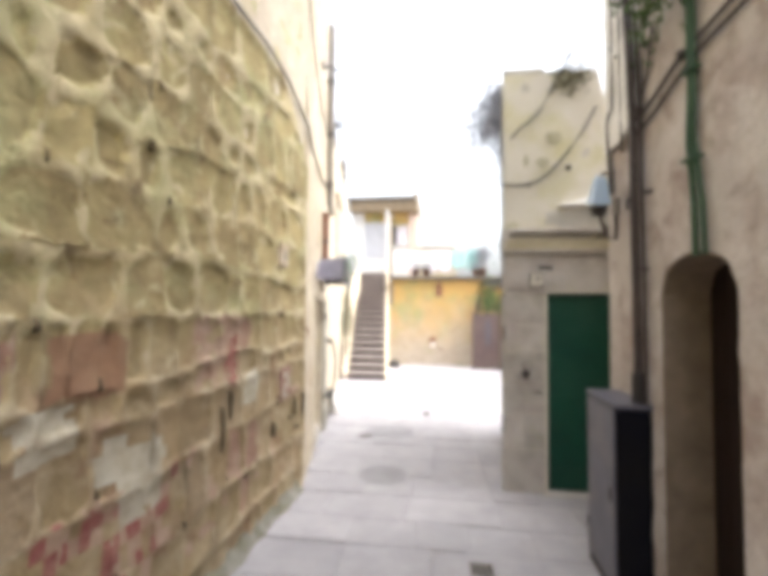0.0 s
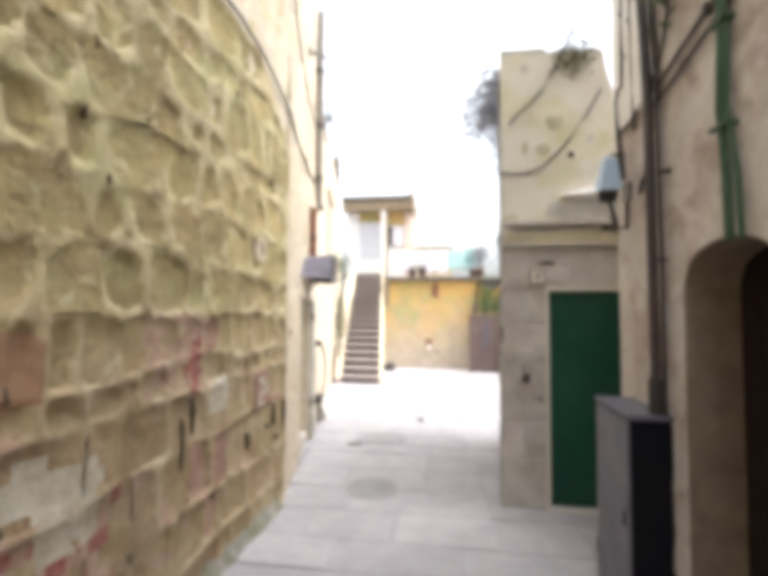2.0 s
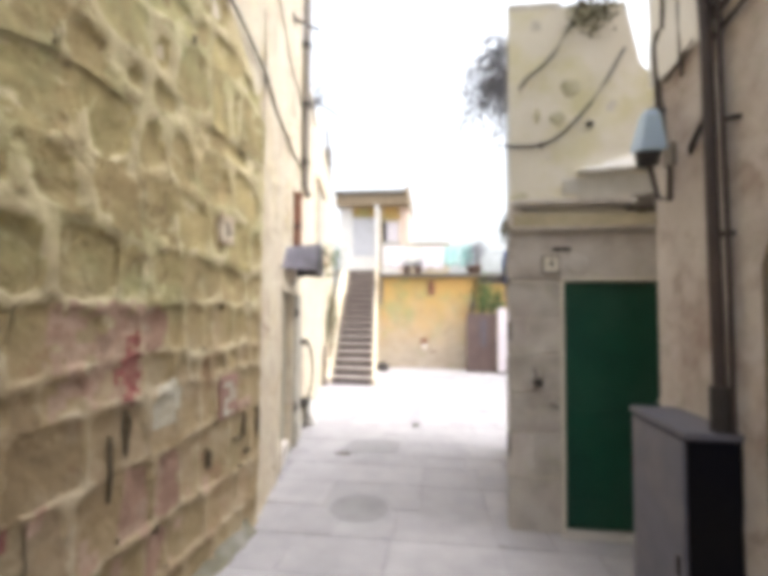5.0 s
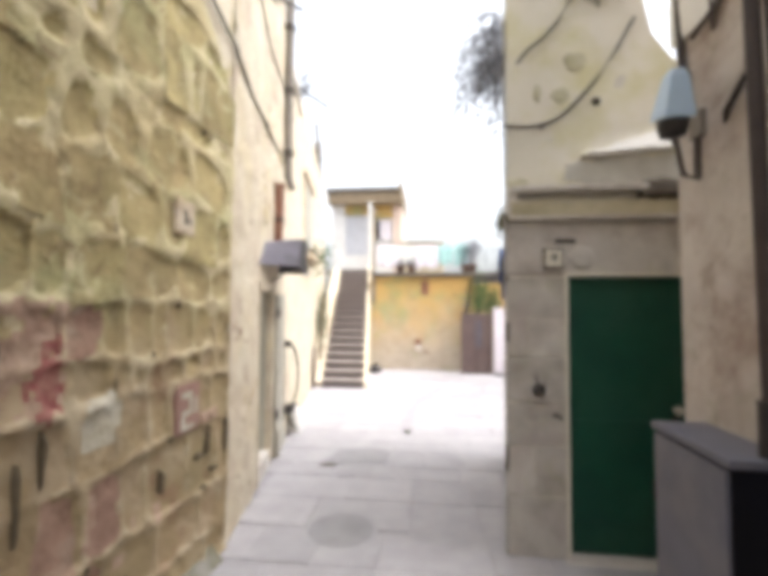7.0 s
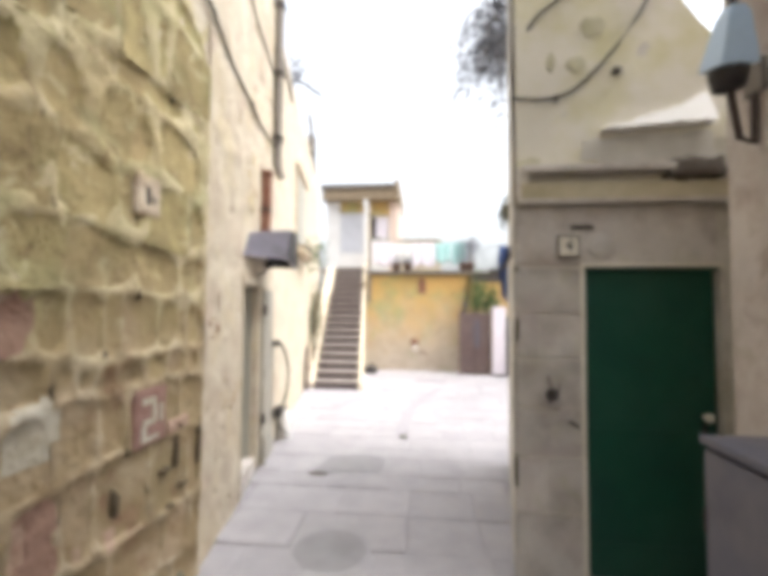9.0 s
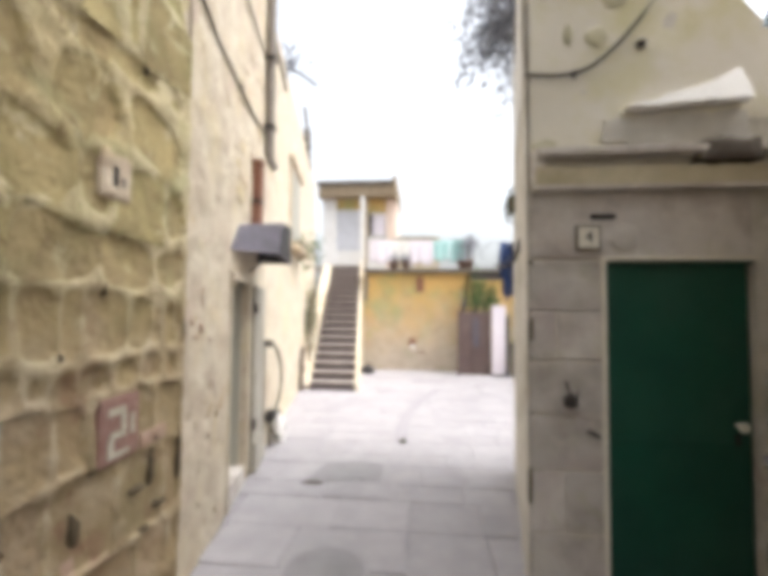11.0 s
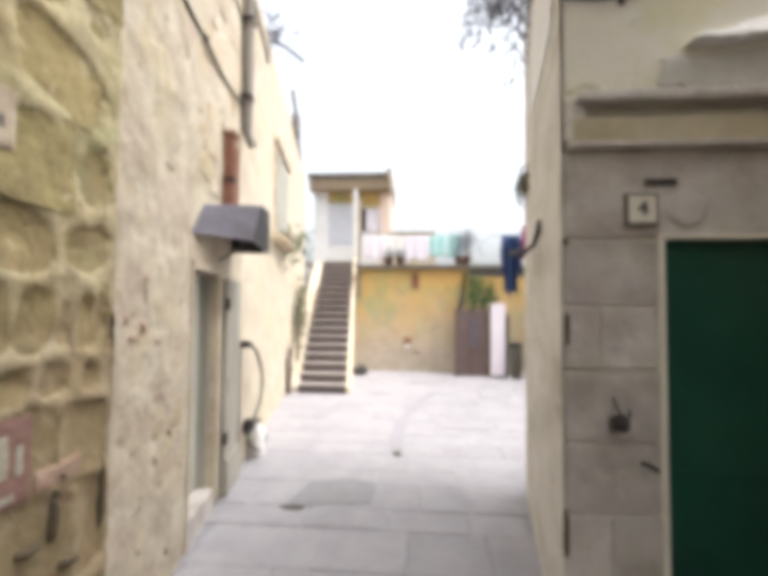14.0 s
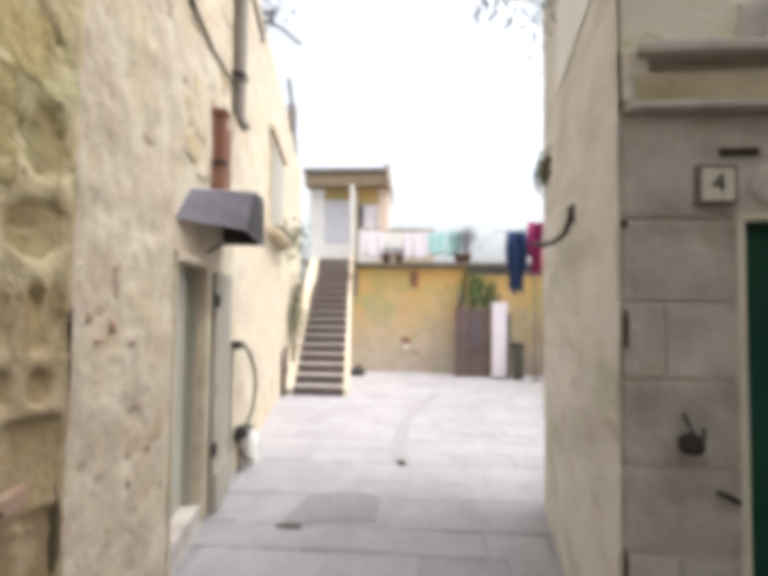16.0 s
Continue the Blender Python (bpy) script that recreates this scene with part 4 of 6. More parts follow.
tagged(part("sprig", under(wb, leaves(bmesh.new(), kpt(7.75, 0.05, 5.2), (0.3, 0.3, 0.28), 60, 0.12, RND)), M_LEAF_DARK, wb), kind="stuff")
roofpole = thing("roof_pole", "thin dark pole leaning on the parapet", "pole", at=kpt(11.2, 0.0, 5.2))
part("shaft", under(roofpole, tube([kpt(12.6, 0.0, 5.18), kpt(11.6, 0.03, 5.28), kpt(11.2, 0.03, 5.62), kpt(10.3, 0.05, 5.72)], 0.035, 8)), M_GREYPIPE, roofpole)
part("lamp_head", under(roofpole, kbox(11.05, 11.45, -0.05, 0.10, 5.20, 5.62, 0.02)), M_GREYPIPE, roofpole)

# the window on the house wall
window_1 = tagged(part("window_1", kbox(8.5, 9.9, 0.0, 0.03, 2.55, 3.95), M_STONE_PALE), "shuttered house window with a stone sill", "window", kind="structure")
for i in range(9):
    part("slat", kbox(8.62, 9.78, 0.028, 0.052, 2.66 + 0.135 * i, 2.66 + 0.135 * i + 0.115, 0.004), M_JAMB, window_1)
part("window_sill", kbox(8.35, 10.05, 0.0, 0.20, 2.46, 2.548, 0.012), M_STONE_PALE, window_1)
part("hood_mould", kbox(8.4, 10.0, 0.0, 0.09, 3.955, 4.03, 0.012), M_STONE_PALE, window_1)
sillplant = thing("sill_plant", "trailing green plant in a box on the window sill", "plant", at=kpt(9.6, 0.12, 2.55))
part("trough", under(sillplant, kbox(9.0, 9.95, 0.03, 0.18, 2.55, 2.68, 0.01)), M_TERRACOTTA, sillplant)
part("foliage", under(sillplant, leaves(bmesh.new(), kpt(9.6, 0.14, 2.62), (0.35, 0.9, 0.35), 160, 0.11, RND, 0.6)), M_LEAF, sillplant)

# hose and bottles by the wall
hose = thing("garden_hose", "dark rubber hose looped over a tap by the wall", "hose", at=kpt(6.6, 0.06, gz(6.6)))
part("standpipe", under(hose, tube([kpt(6.46, 0.03, gz(6.5)), kpt(6.46, 0.03, 1.12)], 0.016, 8)), M_GREYPIPE, hose)
part("loop", under(hose, tube([kpt(6.46, 0.05, 1.10), kpt(6.62, 0.09, 1.10), kpt(6.85, 0.12, 0.97), kpt(7.08, 0.13, 0.76), kpt(7.16, 0.13, 0.56), kpt(7.06, 0.12, 0.36), kpt(6.82, 0.10, 0.24), kpt(6.6, 0.10, 0.10), kpt(6.68, 0.14, -0.02), kpt(7.0, 0.16, gz(7) + 0.02)], 0.020, 8)), M_HOSE, hose)
part("tap", under(hose, kbox(6.42, 6.52, 0.02, 0.12, 1.06, 1.13, 0.01)), M_IRON, hose)
pump = thing("water_valve", "black water meter valve low on the wall", "valve", at=kpt(6.76, 0.08, 0.18))
part("body", under(pump, kbox(6.68, 6.84, 0.0, 0.13, 0.12, 0.27, 0.03)), M_BLACK, pump)
part("pipe", under(pump, tube([kpt(6.76, 0.06, 0.14), kpt(6.76, 0.06, gz(6.8))], 0.018, 8)), M_GREYPIPE, pump)
bottle = thing("white_canister", "white plastic canister beside the hose", "canister", at=kpt(6.95, 0.13, gz(6.95)))
part("body", under(bottle, lathe([(0.07, 0), (0.075, 0.02), (0.075, 0.26), (0.03, 0.33), (0.025, 0.36)], kpt(6.95, 0.13, gz(6.95)), 14)), M_WHITE, bottle, smooth=True)
part("cap", under(bottle, lathe([(0.03, 0.355), (0.03, 0.39), (0.02, 0.395)], kpt(6.95, 0.13, gz(6.95)), 12)), M_GREYPIPE, bottle)
sack = thing("dark_pot", "small dark pot on the paving by the wall", "pot", at=kpt(7.12, 0.12, gz(7.1)))
part("pot", under(sack, lathe([(0.05, 0), (0.075, 0.12), (0.085, 0.15), (0.07, 0.15)], kpt(7.12, 0.12, gz(7.1)), 14)), M_IRON, sack, smooth=True)

# plant and post at the foot of the steps
creeper = thing("wall_plant", "tall dark green plant against the house wall", "plant", at=kpt(11.4, 0.15, gz(11.4)))
part("stem", under(creeper, tube([kpt(11.2, 0.12, gz(11.2)), kpt(11.3, 0.15, 0.5), kpt(11.45, 0.12, 1.0), kpt(11.7, 0.12, 1.7)], 0.03, 7, r_end=0.012)), M_WOOD, creeper)
lb = leaves(bmesh.new(), kpt(11.5, 0.12, 1.3), (0.20, 0.42, 0.75), 520, 0.10, RND, 0.4)
leaves(lb, kpt(12.2, 0.10, 1.75), (0.2, 0.5, 0.3), 80, 0.10, RND, 0.4)
part("foliage", under(creeper, lb), M_LEAF_OLIVE, creeper)
post = thing("board", "weathered brown board leaning on the wall by the steps", "board", at=kpt(10.4, 0.1, gz(10.4)))
part("plank", under(post, kbox(10.28, 10.50, 0.06, 0.10, gz(10.4), 0.66, 0.006)), M_BROWN, post)
part("plank", under(post, kbox(10.52, 10.74, 0.04, 0.08, gz(10.4), 0.46, 0.006)), M_BROWN, post)
part("batten", under(post, kbox(10.28, 10.74, 0.10, 0.12, 0.20, 0.26)), M_BROWN, post)

# plate and painted sign on the rubble wall
plate = tagged(part("wall_plate", bx(-1.42, -1.370, 3.47, 3.66, 2.0, 2.23, 0.024), M_STONE_PALE), "square off-white plate with a dark mark in the rubble wall", "plate")
part("mark", bx(-1.372, -1.367, 3.535, 3.565, 2.06, 2.15, 0.002), M_IRON, plate)
part("mark", bx(-1.372, -1.367, 3.585, 3.61, 2.07, 2.11, 0.002), M_GREYPIPE, plate)
sign = tagged(part("painted_sign", bx(-1.42, -1.374, 3.51, 3.77, 0.81, 1.12, 0.022), M_SIGN), "faded reddish square with pale brush strokes painted on the rubble", "sign")
for (a, b, c, d) in ((3.56, 3.67, 1.03, 1.065), (3.64, 3.675, 0.955, 1.03), (3.57, 3.675, 0.925, 0.955), (3.56, 3.595, 0.865, 0.925), (3.56, 3.70, 0.84, 0.865), (3.70, 3.73, 0.92, 1.02)):
    part("stroke", bx(-1.376, -1.371, a, b, c, d), M_DAUB_PALE, sign)
arrow = tagged(part("painted_arrow", bx(-1.415, -1.370, 3.78, 3.99, 0.82, 0.90, 0.016), M_DAUB_PINK), "faded red painted stripe on the rubble wall", "sign")

# ---- the house end with the green door ----
gdoor = thing("green_door", "dark green painted metal door with a small round knob, closed", "door", at=(1.43, GY + 0.09, gz(GY)))
part("leaf", under(gdoor, bx(1.045, 1.815, GY + 0.065, GY + 0.105, -0.112, 1.785, 0.004)), M_GREEN, gdoor)
part("edge_rail", under(gdoor, bx(1.032, 1.05, GY + 0.045, GY + 0.118, -0.112, 1.798, 0.003)), M_GREEN, gdoor)
part("top_rail", under(gdoor, bx(1.05, 1.828, GY + 0.045, GY + 0.118, 1.782, 1.799, 0.003)), M_GREEN, gdoor)
part("frame_strip", under(gdoor, bx(1.006, 1.031, GY - 0.002, GY + 0.06, -0.112, 1.80, 0.004)), M_TILE, gdoor, "pale plaster edging beside the door")
part("frame_strip", under(gdoor, bx(1.006, 1.84, GY - 0.002, GY + 0.06, 1.801, 1.822, 0.004)), M_TILE, gdoor, "pale plaster edging over the door")
part("seam", under(gdoor, bx(1.05, 1.81, GY + 0.060, GY + 0.066, 0.78, 0.80)), M_GREEN, gdoor)
part("kick_plate", under(gdoor, bx(1.06, 1.80, GY + 0.060, GY + 0.066, -0.07, 0.10)), M_GREEN, gdoor)
kn = lathe([(0.012, 0), (0.012, 0.03), (0.026, 0.04), (0.03, 0.055), (0.022, 0.07)], (0, 0, 0), 14)
bmesh.ops.transform(kn, matrix=pose(1.74, GY + 0.066, 0.89, 90), verts=kn.verts)
part("knob", under(gdoor, kn), M_TILE, gdoor, "pale brass knob", True)
part("lock", under(gdoor, bx(1.725, 1.755, GY + 0.058, GY + 0.066, 0.78, 0.84, 0.003)), M_IRON, gdoor)
tagged(part("door_sill", bx(0.98, 1.9, GY - 0.06, GY + 0.14, -0.3, -0.116, 0.012), M_ASHLAR), "worn stone sill under the green door", "step", kind="structure")

cornice = tagged(part("cornice", bx(0.645, 2.0, GY - 0.065, GY + 0.03, 2.385, 2.435, 0.014), M_ASHLAR), "projecting stone cornice over the green door", "cornice", kind="structure")
part("fascia", bx(0.64, 2.0, GY - 0.035, GY + 0.03, 2.215, 2.325, 0.012), M_FASCIA, cornice)
part("lower_bead", bx(0.625, 2.0, GY - 0.045, GY + 0.03, 2.195, 2.222, 0.008), M_ASHLAR, cornice)
part("end_block", bx(0.615, 0.70, GY - 0.03, GY + 0.03, 2.225, 2.43, 0.02), M_ASHLAR, cornice)


def smear(outline, w, seed, step=0.03, tilt=0.0):
    """A ragged trowelled patch on the house end: an outline of (x, z) corners, w thick."""
    bm = bmesh.new()
    ring = []
    for i, a in enumerate(outline):
        a, b = Vector(a), Vector(outline[(i + 1) % len(outline)])
        k = max(2, int((b - a).length / step))
        for t in range(k):
            p = a.lerp(b, t / k)
            ring.append((p.x + 0.022 * noise.noise(Vector((p.x * 14, p.y * 14, seed))), p.y + 0.022 * noise.noise(Vector((p.x * 14, p.y * 14, seed + 4)))))
    c = Vector((sum(p[0] for p in ring) / len(ring), sum(p[1] for p in ring) / len(ring)))
    top = max(p[1] for p in ring)
    rings = []
    for f, d in ((1.0, -0.02), (0.99, 0.7 * w), (0.95, w), (0.5, w * 1.2)):
        rings.append([bm.verts.new((c.x + (x - c.x) * f, GY + 0.01 - d - (0.004 * noise.noise(Vector((x * 9, z * 9, seed))) if d > 0 else 0) - (tilt * (top - c.y - (z - c.y) * f) if d > 0 else 0), c.y + (z - c.y) * f)) for x, z in ring])
    n = len(ring)
    for a, b in zip(rings, rings[1:]):
        for i in range(n):
            bm.faces.new((a[i], a[(i + 1) % n], b[(i + 1) % n], b[i]))
    bm.faces.new(rings[-1])
    return bm


slope = bmesh.new()
outline = [(1.52, 2.60), (2.3, 2.60), (2.2, 2.95), (1.9, 3.16), (1.74, 3.36), (1.63, 3.52), (1.57, 3.80), (1.527, 4.02), (1.52, 4.02)]
faces = [[slope.verts.new((x, yy, z)) for x, z in outline] for yy in (GY + 0.0175, GY + 0.7)]
slope.faces.new(faces[0])
slope.faces.new(faces[1][::-1])
for i in range(len(outline)):
    k = (i + 1) % len(outline)
    slope.faces.new((faces[0][k], faces[0][i], faces[1][i], faces[1][k]))
part("wall_section", slope, M_ENDWASH, wall_end)
# White colour and upward tilt put a sunlit patch on the wall.
part("plaster_ledge", smear([(1.12, 2.645), (1.24, 2.67), (1.36, 2.73), (1.48, 2.76), (1.60, 2.80), (1.78, 2.88), (1.80, 2.69), (1.62, 2.675), (1.44, 2.665), (1.26, 2.645)], 0.006, 1.0, tilt=0.32), M_WHITE, wall_end, "ragged white plaster patch above the cornice, sunlight put into its colour")
part("cement_patch", smear([(1.02, 2.47), (1.04, 2.60), (1.22, 2.62), (1.40, 2.635), (1.80, 2.64), (1.82, 2.47), (1.3, 2.455)], 0.004, 2.0), M_CEMENT, wall_end, "grey cement patch under the white plaster")
part("mortar_lump", smear([(1.50, 2.34), (1.52, 2.445), (1.64, 2.46), (1.82, 2.455), (1.83, 2.345), (1.66, 2.335)], 0.072, 3.0), M_EDGE, wall_end, "dark lump of mortar on the cornice")

number = tagged(part("number_plate", bx(0.865, 1.005, GY - 0.012, GY + 0.012, 1.855, 2.0, 0.005), M_GREYPIPE), "small framed house number plate reading 4", "number plate")
part("face", bx(0.880, 0.990, GY - 0.016, GY - 0.008, 1.870, 1.985, 0.003), M_TILE, number)
fc = bpy.data.curves.new("digit", "FONT")
fc.body = "4"
fc.size = 0.095
fc.extrude = 0.002
fc.align_x, fc.align_y = "CENTER", "CENTER"
fo = bpy.data.objects.new("digit_source", fc)
scene.collection.objects.link(fo)
bpy.context.view_layer.update()
dm = bpy.data.meshes.new_from_object(fo.evaluated_get(bpy.context.evaluated_depsgraph_get()))
bpy.data.objects.remove(fo)
dm.transform(pose(0.935, GY - 0.018, 1.928, 90))
dm.materials.clear()
dm.materials.append(M_IRON)
digit = new("digit", dm)
digit.parent = number
vent = tagged(part("vent_slot", bx(0.955, 1.085, GY - 0.006, GY + 0.015, 2.035, 2.062, 0.004), M_IRON), "narrow dark slot above the number plate", "vent")
patch = lathe([(0.08, 0), (0.08, 0.008), (0.06, 0.011)], (0, 0, 0), 20)
bmesh.ops.transform(patch, matrix=pose(1.13, GY + 0.01, 1.93, 90), verts=patch.verts)
part("cement_patch", patch, M_ASHLAR, wall_end, "round grey cement patch beside the number plate", True)
ring = thing("iron_ring", "dark iron tethering ring with a bent hook in the jamb", "ring", at=(0.83, GY, 1.03))
part("boss", under(ring, lathe([(0.03, 0), (0.04, 0.02), (0.035, 0.05), (0.015, 0.065)], (0.825, GY - 0.02, 0.985), 12)), M_IRON, ring, smooth=True)
part("hook", under(ring, tube([(0.80, GY - 0.02, 1.12), (0.80, GY - 0.045, 1.09), (0.815, GY - 0.05, 1.05), (0.85, GY - 0.045, 1.04), (0.865, GY - 0.02, 1.07)], 0.006, 6)), M_IRON, ring)
stud = thing("jamb_staple", "small rusty staple in the door jamb", "staple", at=(0.955, GY, 0.83))
part("staple", under(stud, tube([(0.93, GY + 0.01, 0.84), (0.94, GY - 0.03, 0.845), (0.97, GY - 0.03, 0.825), (0.975, GY + 0.01, 0.82)], 0.010, 6)), M_IRON, stud)
hole = tagged(part("wall_socket", lathe([(0.022, 0), (0.028, 0.01), (0.028, 0.03), (0.01, 0.03)], (1.24, GY, 3.02), 10), M_IRON), "small dark pipe stub in the upper wall", "pipe")
wire_end = thing("facade_cable", "dark cable drooping across the upper house end", "cable", at=(1.0, GY, 3.0))
part("wire", under(wire_end, tube([(0.60, GY - 0.01, 2.88), (0.75, GY - 0.01, 2.865), (0.87, GY - 0.01, 2.875), (0.96, GY - 0.01, 2.91), (1.04, GY - 0.01, 2.97), (1.14, GY - 0.01, 3.07), (1.24, GY - 0.01, 3.19), (1.37, GY - 0.01, 3.38), (1.50, GY - 0.01, 3.62)], 0.010, 6)), M_IRON, wire_end)
part("wire", under(wire_end, tube([(0.70, GY - 0.005, 3.34), (0.77, GY - 0.01, 3.43), (0.88, GY - 0.01, 3.51), (0.98, GY - 0.01, 3.62), (1.08, GY - 0.01, 3.80), (1.16, GY - 0.01, 3.97)], 0.009, 6)), M_IRON, wire_end)
part("clip", under(wire_end, bx(0.86, 0.88, GY - 0.02, GY + 0.02, 2.86, 2.89)), M_IRON, wire_end)
moss = tagged(part("wall_top_plant", leaves(bmesh.new(), (1.28, GY - 0.02, 3.95), (0.22, 0.10, 0.20), 420, 0.05, RND, 0.5), M_LEAF_OLIVE), "scrubby plant rooted in the top of the house end", "plant", kind="stuff")
frond = thing("hanging_plant", "dusky feathery plant hanging over the wall top", "plant", at=(0.85, 5.8, 4.06))
fb = bmesh.new()
for i in range(64):
    near_wall = i < 26
    a0 = Vector((0.86 + RND.uniform(-0.10, 0.08), 5.75 + RND.uniform(-0.5, 0.45), 4.12 + RND.uniform(0, 0.35)))
    out = RND.uniform(0.02, 0.2) if near_wall else RND.uniform(0.12, 0.62)
    rise = RND.uniform(0.05, 0.35)
    drop = RND.uniform(0.3, 1.0) if near_wall else RND.uniform(0.1, 0.5)
    dy = RND.uniform(-0.3, 0.3)
    for k in range(16):
        s = (k + 0.5) / 16
        p = a0 + Vector((-out * s, dy * s, rise * s * 2 - (rise * 2 + drop) * s * s))
        leaves(fb, p, (0.02, 0.02, 0.02), 2, 0.10, RND, 0.9, 0.13)
part("fronds", under(frond, fb), M_LEAF_DARK, frond)
part("stem", under(frond, tube([(0.95, 5.75, 4.0), (0.86, 5.75, 4.2), (0.75, 5.7, 4.45), (0.55, 5.65, 4.5)], 0.018, 6, r_end=0.006)), M_WOOD, frond)

# ---- right wall things ----
cab = thing("meter_cabinet", "tall grey metal utility cabinet standing against the wall", "cabinet", at=(1.18, 2.96, gz(2.96)))
# The shade on the cabinet's front is put into this near-black body.
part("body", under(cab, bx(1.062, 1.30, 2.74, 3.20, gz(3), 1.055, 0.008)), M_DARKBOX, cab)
part("top", under(cab, bx(1.045, 1.30, 2.725, 3.215, 1.055, 1.085, 0.006)), M_GREY, cab)
cd = part("door", under(cab, bx(1.046, 1.061, 2.75, 3.19, gz(3) + 0.06, 1.04, 0.003)), M_GREY, cab, "lilac-grey painted door")
part("latch", under(cab, bx(1.036, 1.046, 2.78, 2.80, 0.48, 0.56, 0.003)), M_IRON, cd)
part("hinge", under(cab, tube([(1.046, 3.192, 0.75), (1.046, 3.192, 0.83)], 0.008, 6)), M_IRON, cd)
part("hinge", under(cab, tube([(1.046, 3.192, 0.12), (1.046, 3.192, 0.20)], 0.008, 6)), M_IRON, cd)
part("foot", under(cab, bx(1.055, 1.30, 2.732, 3.208, gz(3) - 0.03, gz(3) + 0.03, 0.004)), M_IRON, cab)
pipe = thing("cable_duct", "dark brown cable duct running up the wall from the cabinet", "pipe", at=(1.24, 2.87, 1.085))
part("duct", under(pipe, tube([(1.205, 2.765, 1.08), (1.205, 2.765, 1.3), (1.205, 2.775, 1.8), (1.205, 2.785, 2.4), (1.21, 2.80, 2.8), (1.215, 2.84, 3.2), (1.22, 2.90, 3.7), (1.22, 2.95, 5.0)], 0.026, 10)), M_PIPE, pipe)
part("duct", under(pipe, tube([(1.235, 2.735, 1.08), (1.235, 2.735, 1.7), (1.235, 2.75, 2.4), (1.24, 2.77, 2.9), (1.245, 2.83, 3.5), (1.245, 2.91, 5.0)], 0.012, 8)), M_PIPE, pipe)
part("sleeve", under(pipe, tube([(1.205, 2.765, 1.08), (1.205, 2.765, 1.20), (1.205, 2.766, 1.27)], 0.038, 10)), M_BLACK, pipe)
for zz, yy in ((1.9, 2.775), (2.9, 2.81)):
    part("clip", under(pipe, bx(1.20, 1.275, yy - 0.028, yy + 0.028, zz, zz + 0.018)), M_PIPE, pipe)
gp = thing("green_pipes", "bundle of green painted pipes coming down above the arched doorway", "pipe", at=(1.25, 2.22, 1.98))
for dx, dy, r in ((0.0, 0.012, 0.015), (0.02, 0.050, 0.009), (0.015, -0.045, 0.012)):
    part("pipe", under(gp, tube([(1.235 + dx * 0.5, 2.20 + dy, 1.93), (1.235 + dx * 0.5, 2.21 + dy * 0.9, 2.2), (1.235 + dx * 0.5, 2.25 + dy * 0.6, 2.5), (1.235 + dx * 0.5, 2.23 + dy * 0.4, 2.8), (1.235 + dx * 0.5, 2.24 + dy * 0.7, 4.0)], r, 8)), M_GPIPE, gp)
part("band", under(gp, bx(1.215, 1.272, 2.19, 2.30, 2.41, 2.425)), M_GPIPE, gp)
part("band", under(gp, bx(1.215, 1.272, 2.19, 2.28, 2.86, 2.875)), M_GPIPE, gp)
wires = thing("wall_wires", "two dark wires looping along the upper wall", "cable", at=(1.25, 2.4, 2.9))
part("wire", under(wires, tube([(1.25, 2.90, 2.86), (1.25, 2.62, 2.92), (1.25, 2.34, 3.00), (1.25, 1.9, 3.02), (1.25, 1.4, 3.1)], 0.012, 6)), M_PIPE, wires)
part("wire", under(wires, tube([(1.25, 2.88, 2.78), (1.25, 2.6, 2.83), (1.25, 2.2, 2.94), (1.25, 1.85, 2.95), (1.25, 1.4, 3.0)], 0.011, 6)), M_PIPE, wires)
part("wire", under(wires, tube([(1.25, 3.20, 2.80), (1.25, 2.95, 2.87)], 0.009, 6)), M_PIPE, wires)
part("wire", under(wires, tube([(1.25, 3.06, 2.75), (1.25, 3.08, 3.4), (1.25, 3.12, 5.0)], 0.010, 6)), M_PIPE, wires)
part("wire", under(wires, tube([(1.25, 3.22, 3.1), (1.25, 3.2, 3.6), (1.25, 3.24, 5.0)], 0.012, 6)), M_PIPE, wires)
part("wire", under(wires, tube([(1.25, 2.62, 3.35), (1.25, 2.70, 3.1), (1.25, 2.86, 2.9)], 0.009, 6)), M_PIPE, wires)
part("peg", under(wires, bx(1.24, 1.275, 2.33, 2.36, 2.98, 3.03)), M_IRON, wires)
part("peg", under(wires, tube([(1.27, 2.70, 2.38), (1.22, 2.70, 2.37)], 0.012, 6)), M_IRON, wires)
overhead = thing("overhead_wire", "thin dark wire crossing from house end to the wall", "cable", at=(1.2, 3.6, 3.8))
part("wire", under(overhead, tube(sag((1.16, GY - 0.01, 3.97), (1.24, 3.3, 4.2), 0.03), 0.009, 6)), M_PIPE, overhead)
awn = tagged(part("climbing_plant", leaves(bmesh.new(), (1.16, 2.35, 3.45), (0.12, 0.5, 0.35), 240, 0.09, RND, 0.4), M_LEAF), "green climbing plant high on the weathered wall", "plant", kind="stuff")

lamp = thing("wall_lamp", "pale blue-grey hooded lamp on a dark iron arm", "wall lamp", at=(1.26, 3.15, 2.4))
lh = lathe([(0.086, 0.0), (0.083, 0.025), (0.050, 0.17), (0.030, 0.20)], (0, 0, 0), 4)
bmesh.ops.transform(lh, matrix=pose(1.11, 3.11, 2.395, 8, -10, 45), verts=lh.verts)
part("hood", under(lamp, lh), M_LAMP, lamp, "pale blue-grey enamel hood")
lu = lathe([(0.048, -0.08), (0.060, -0.03), (0.060, 0.0), (0.03, 0.0)], (1.11, 3.11, 2.40), 12)
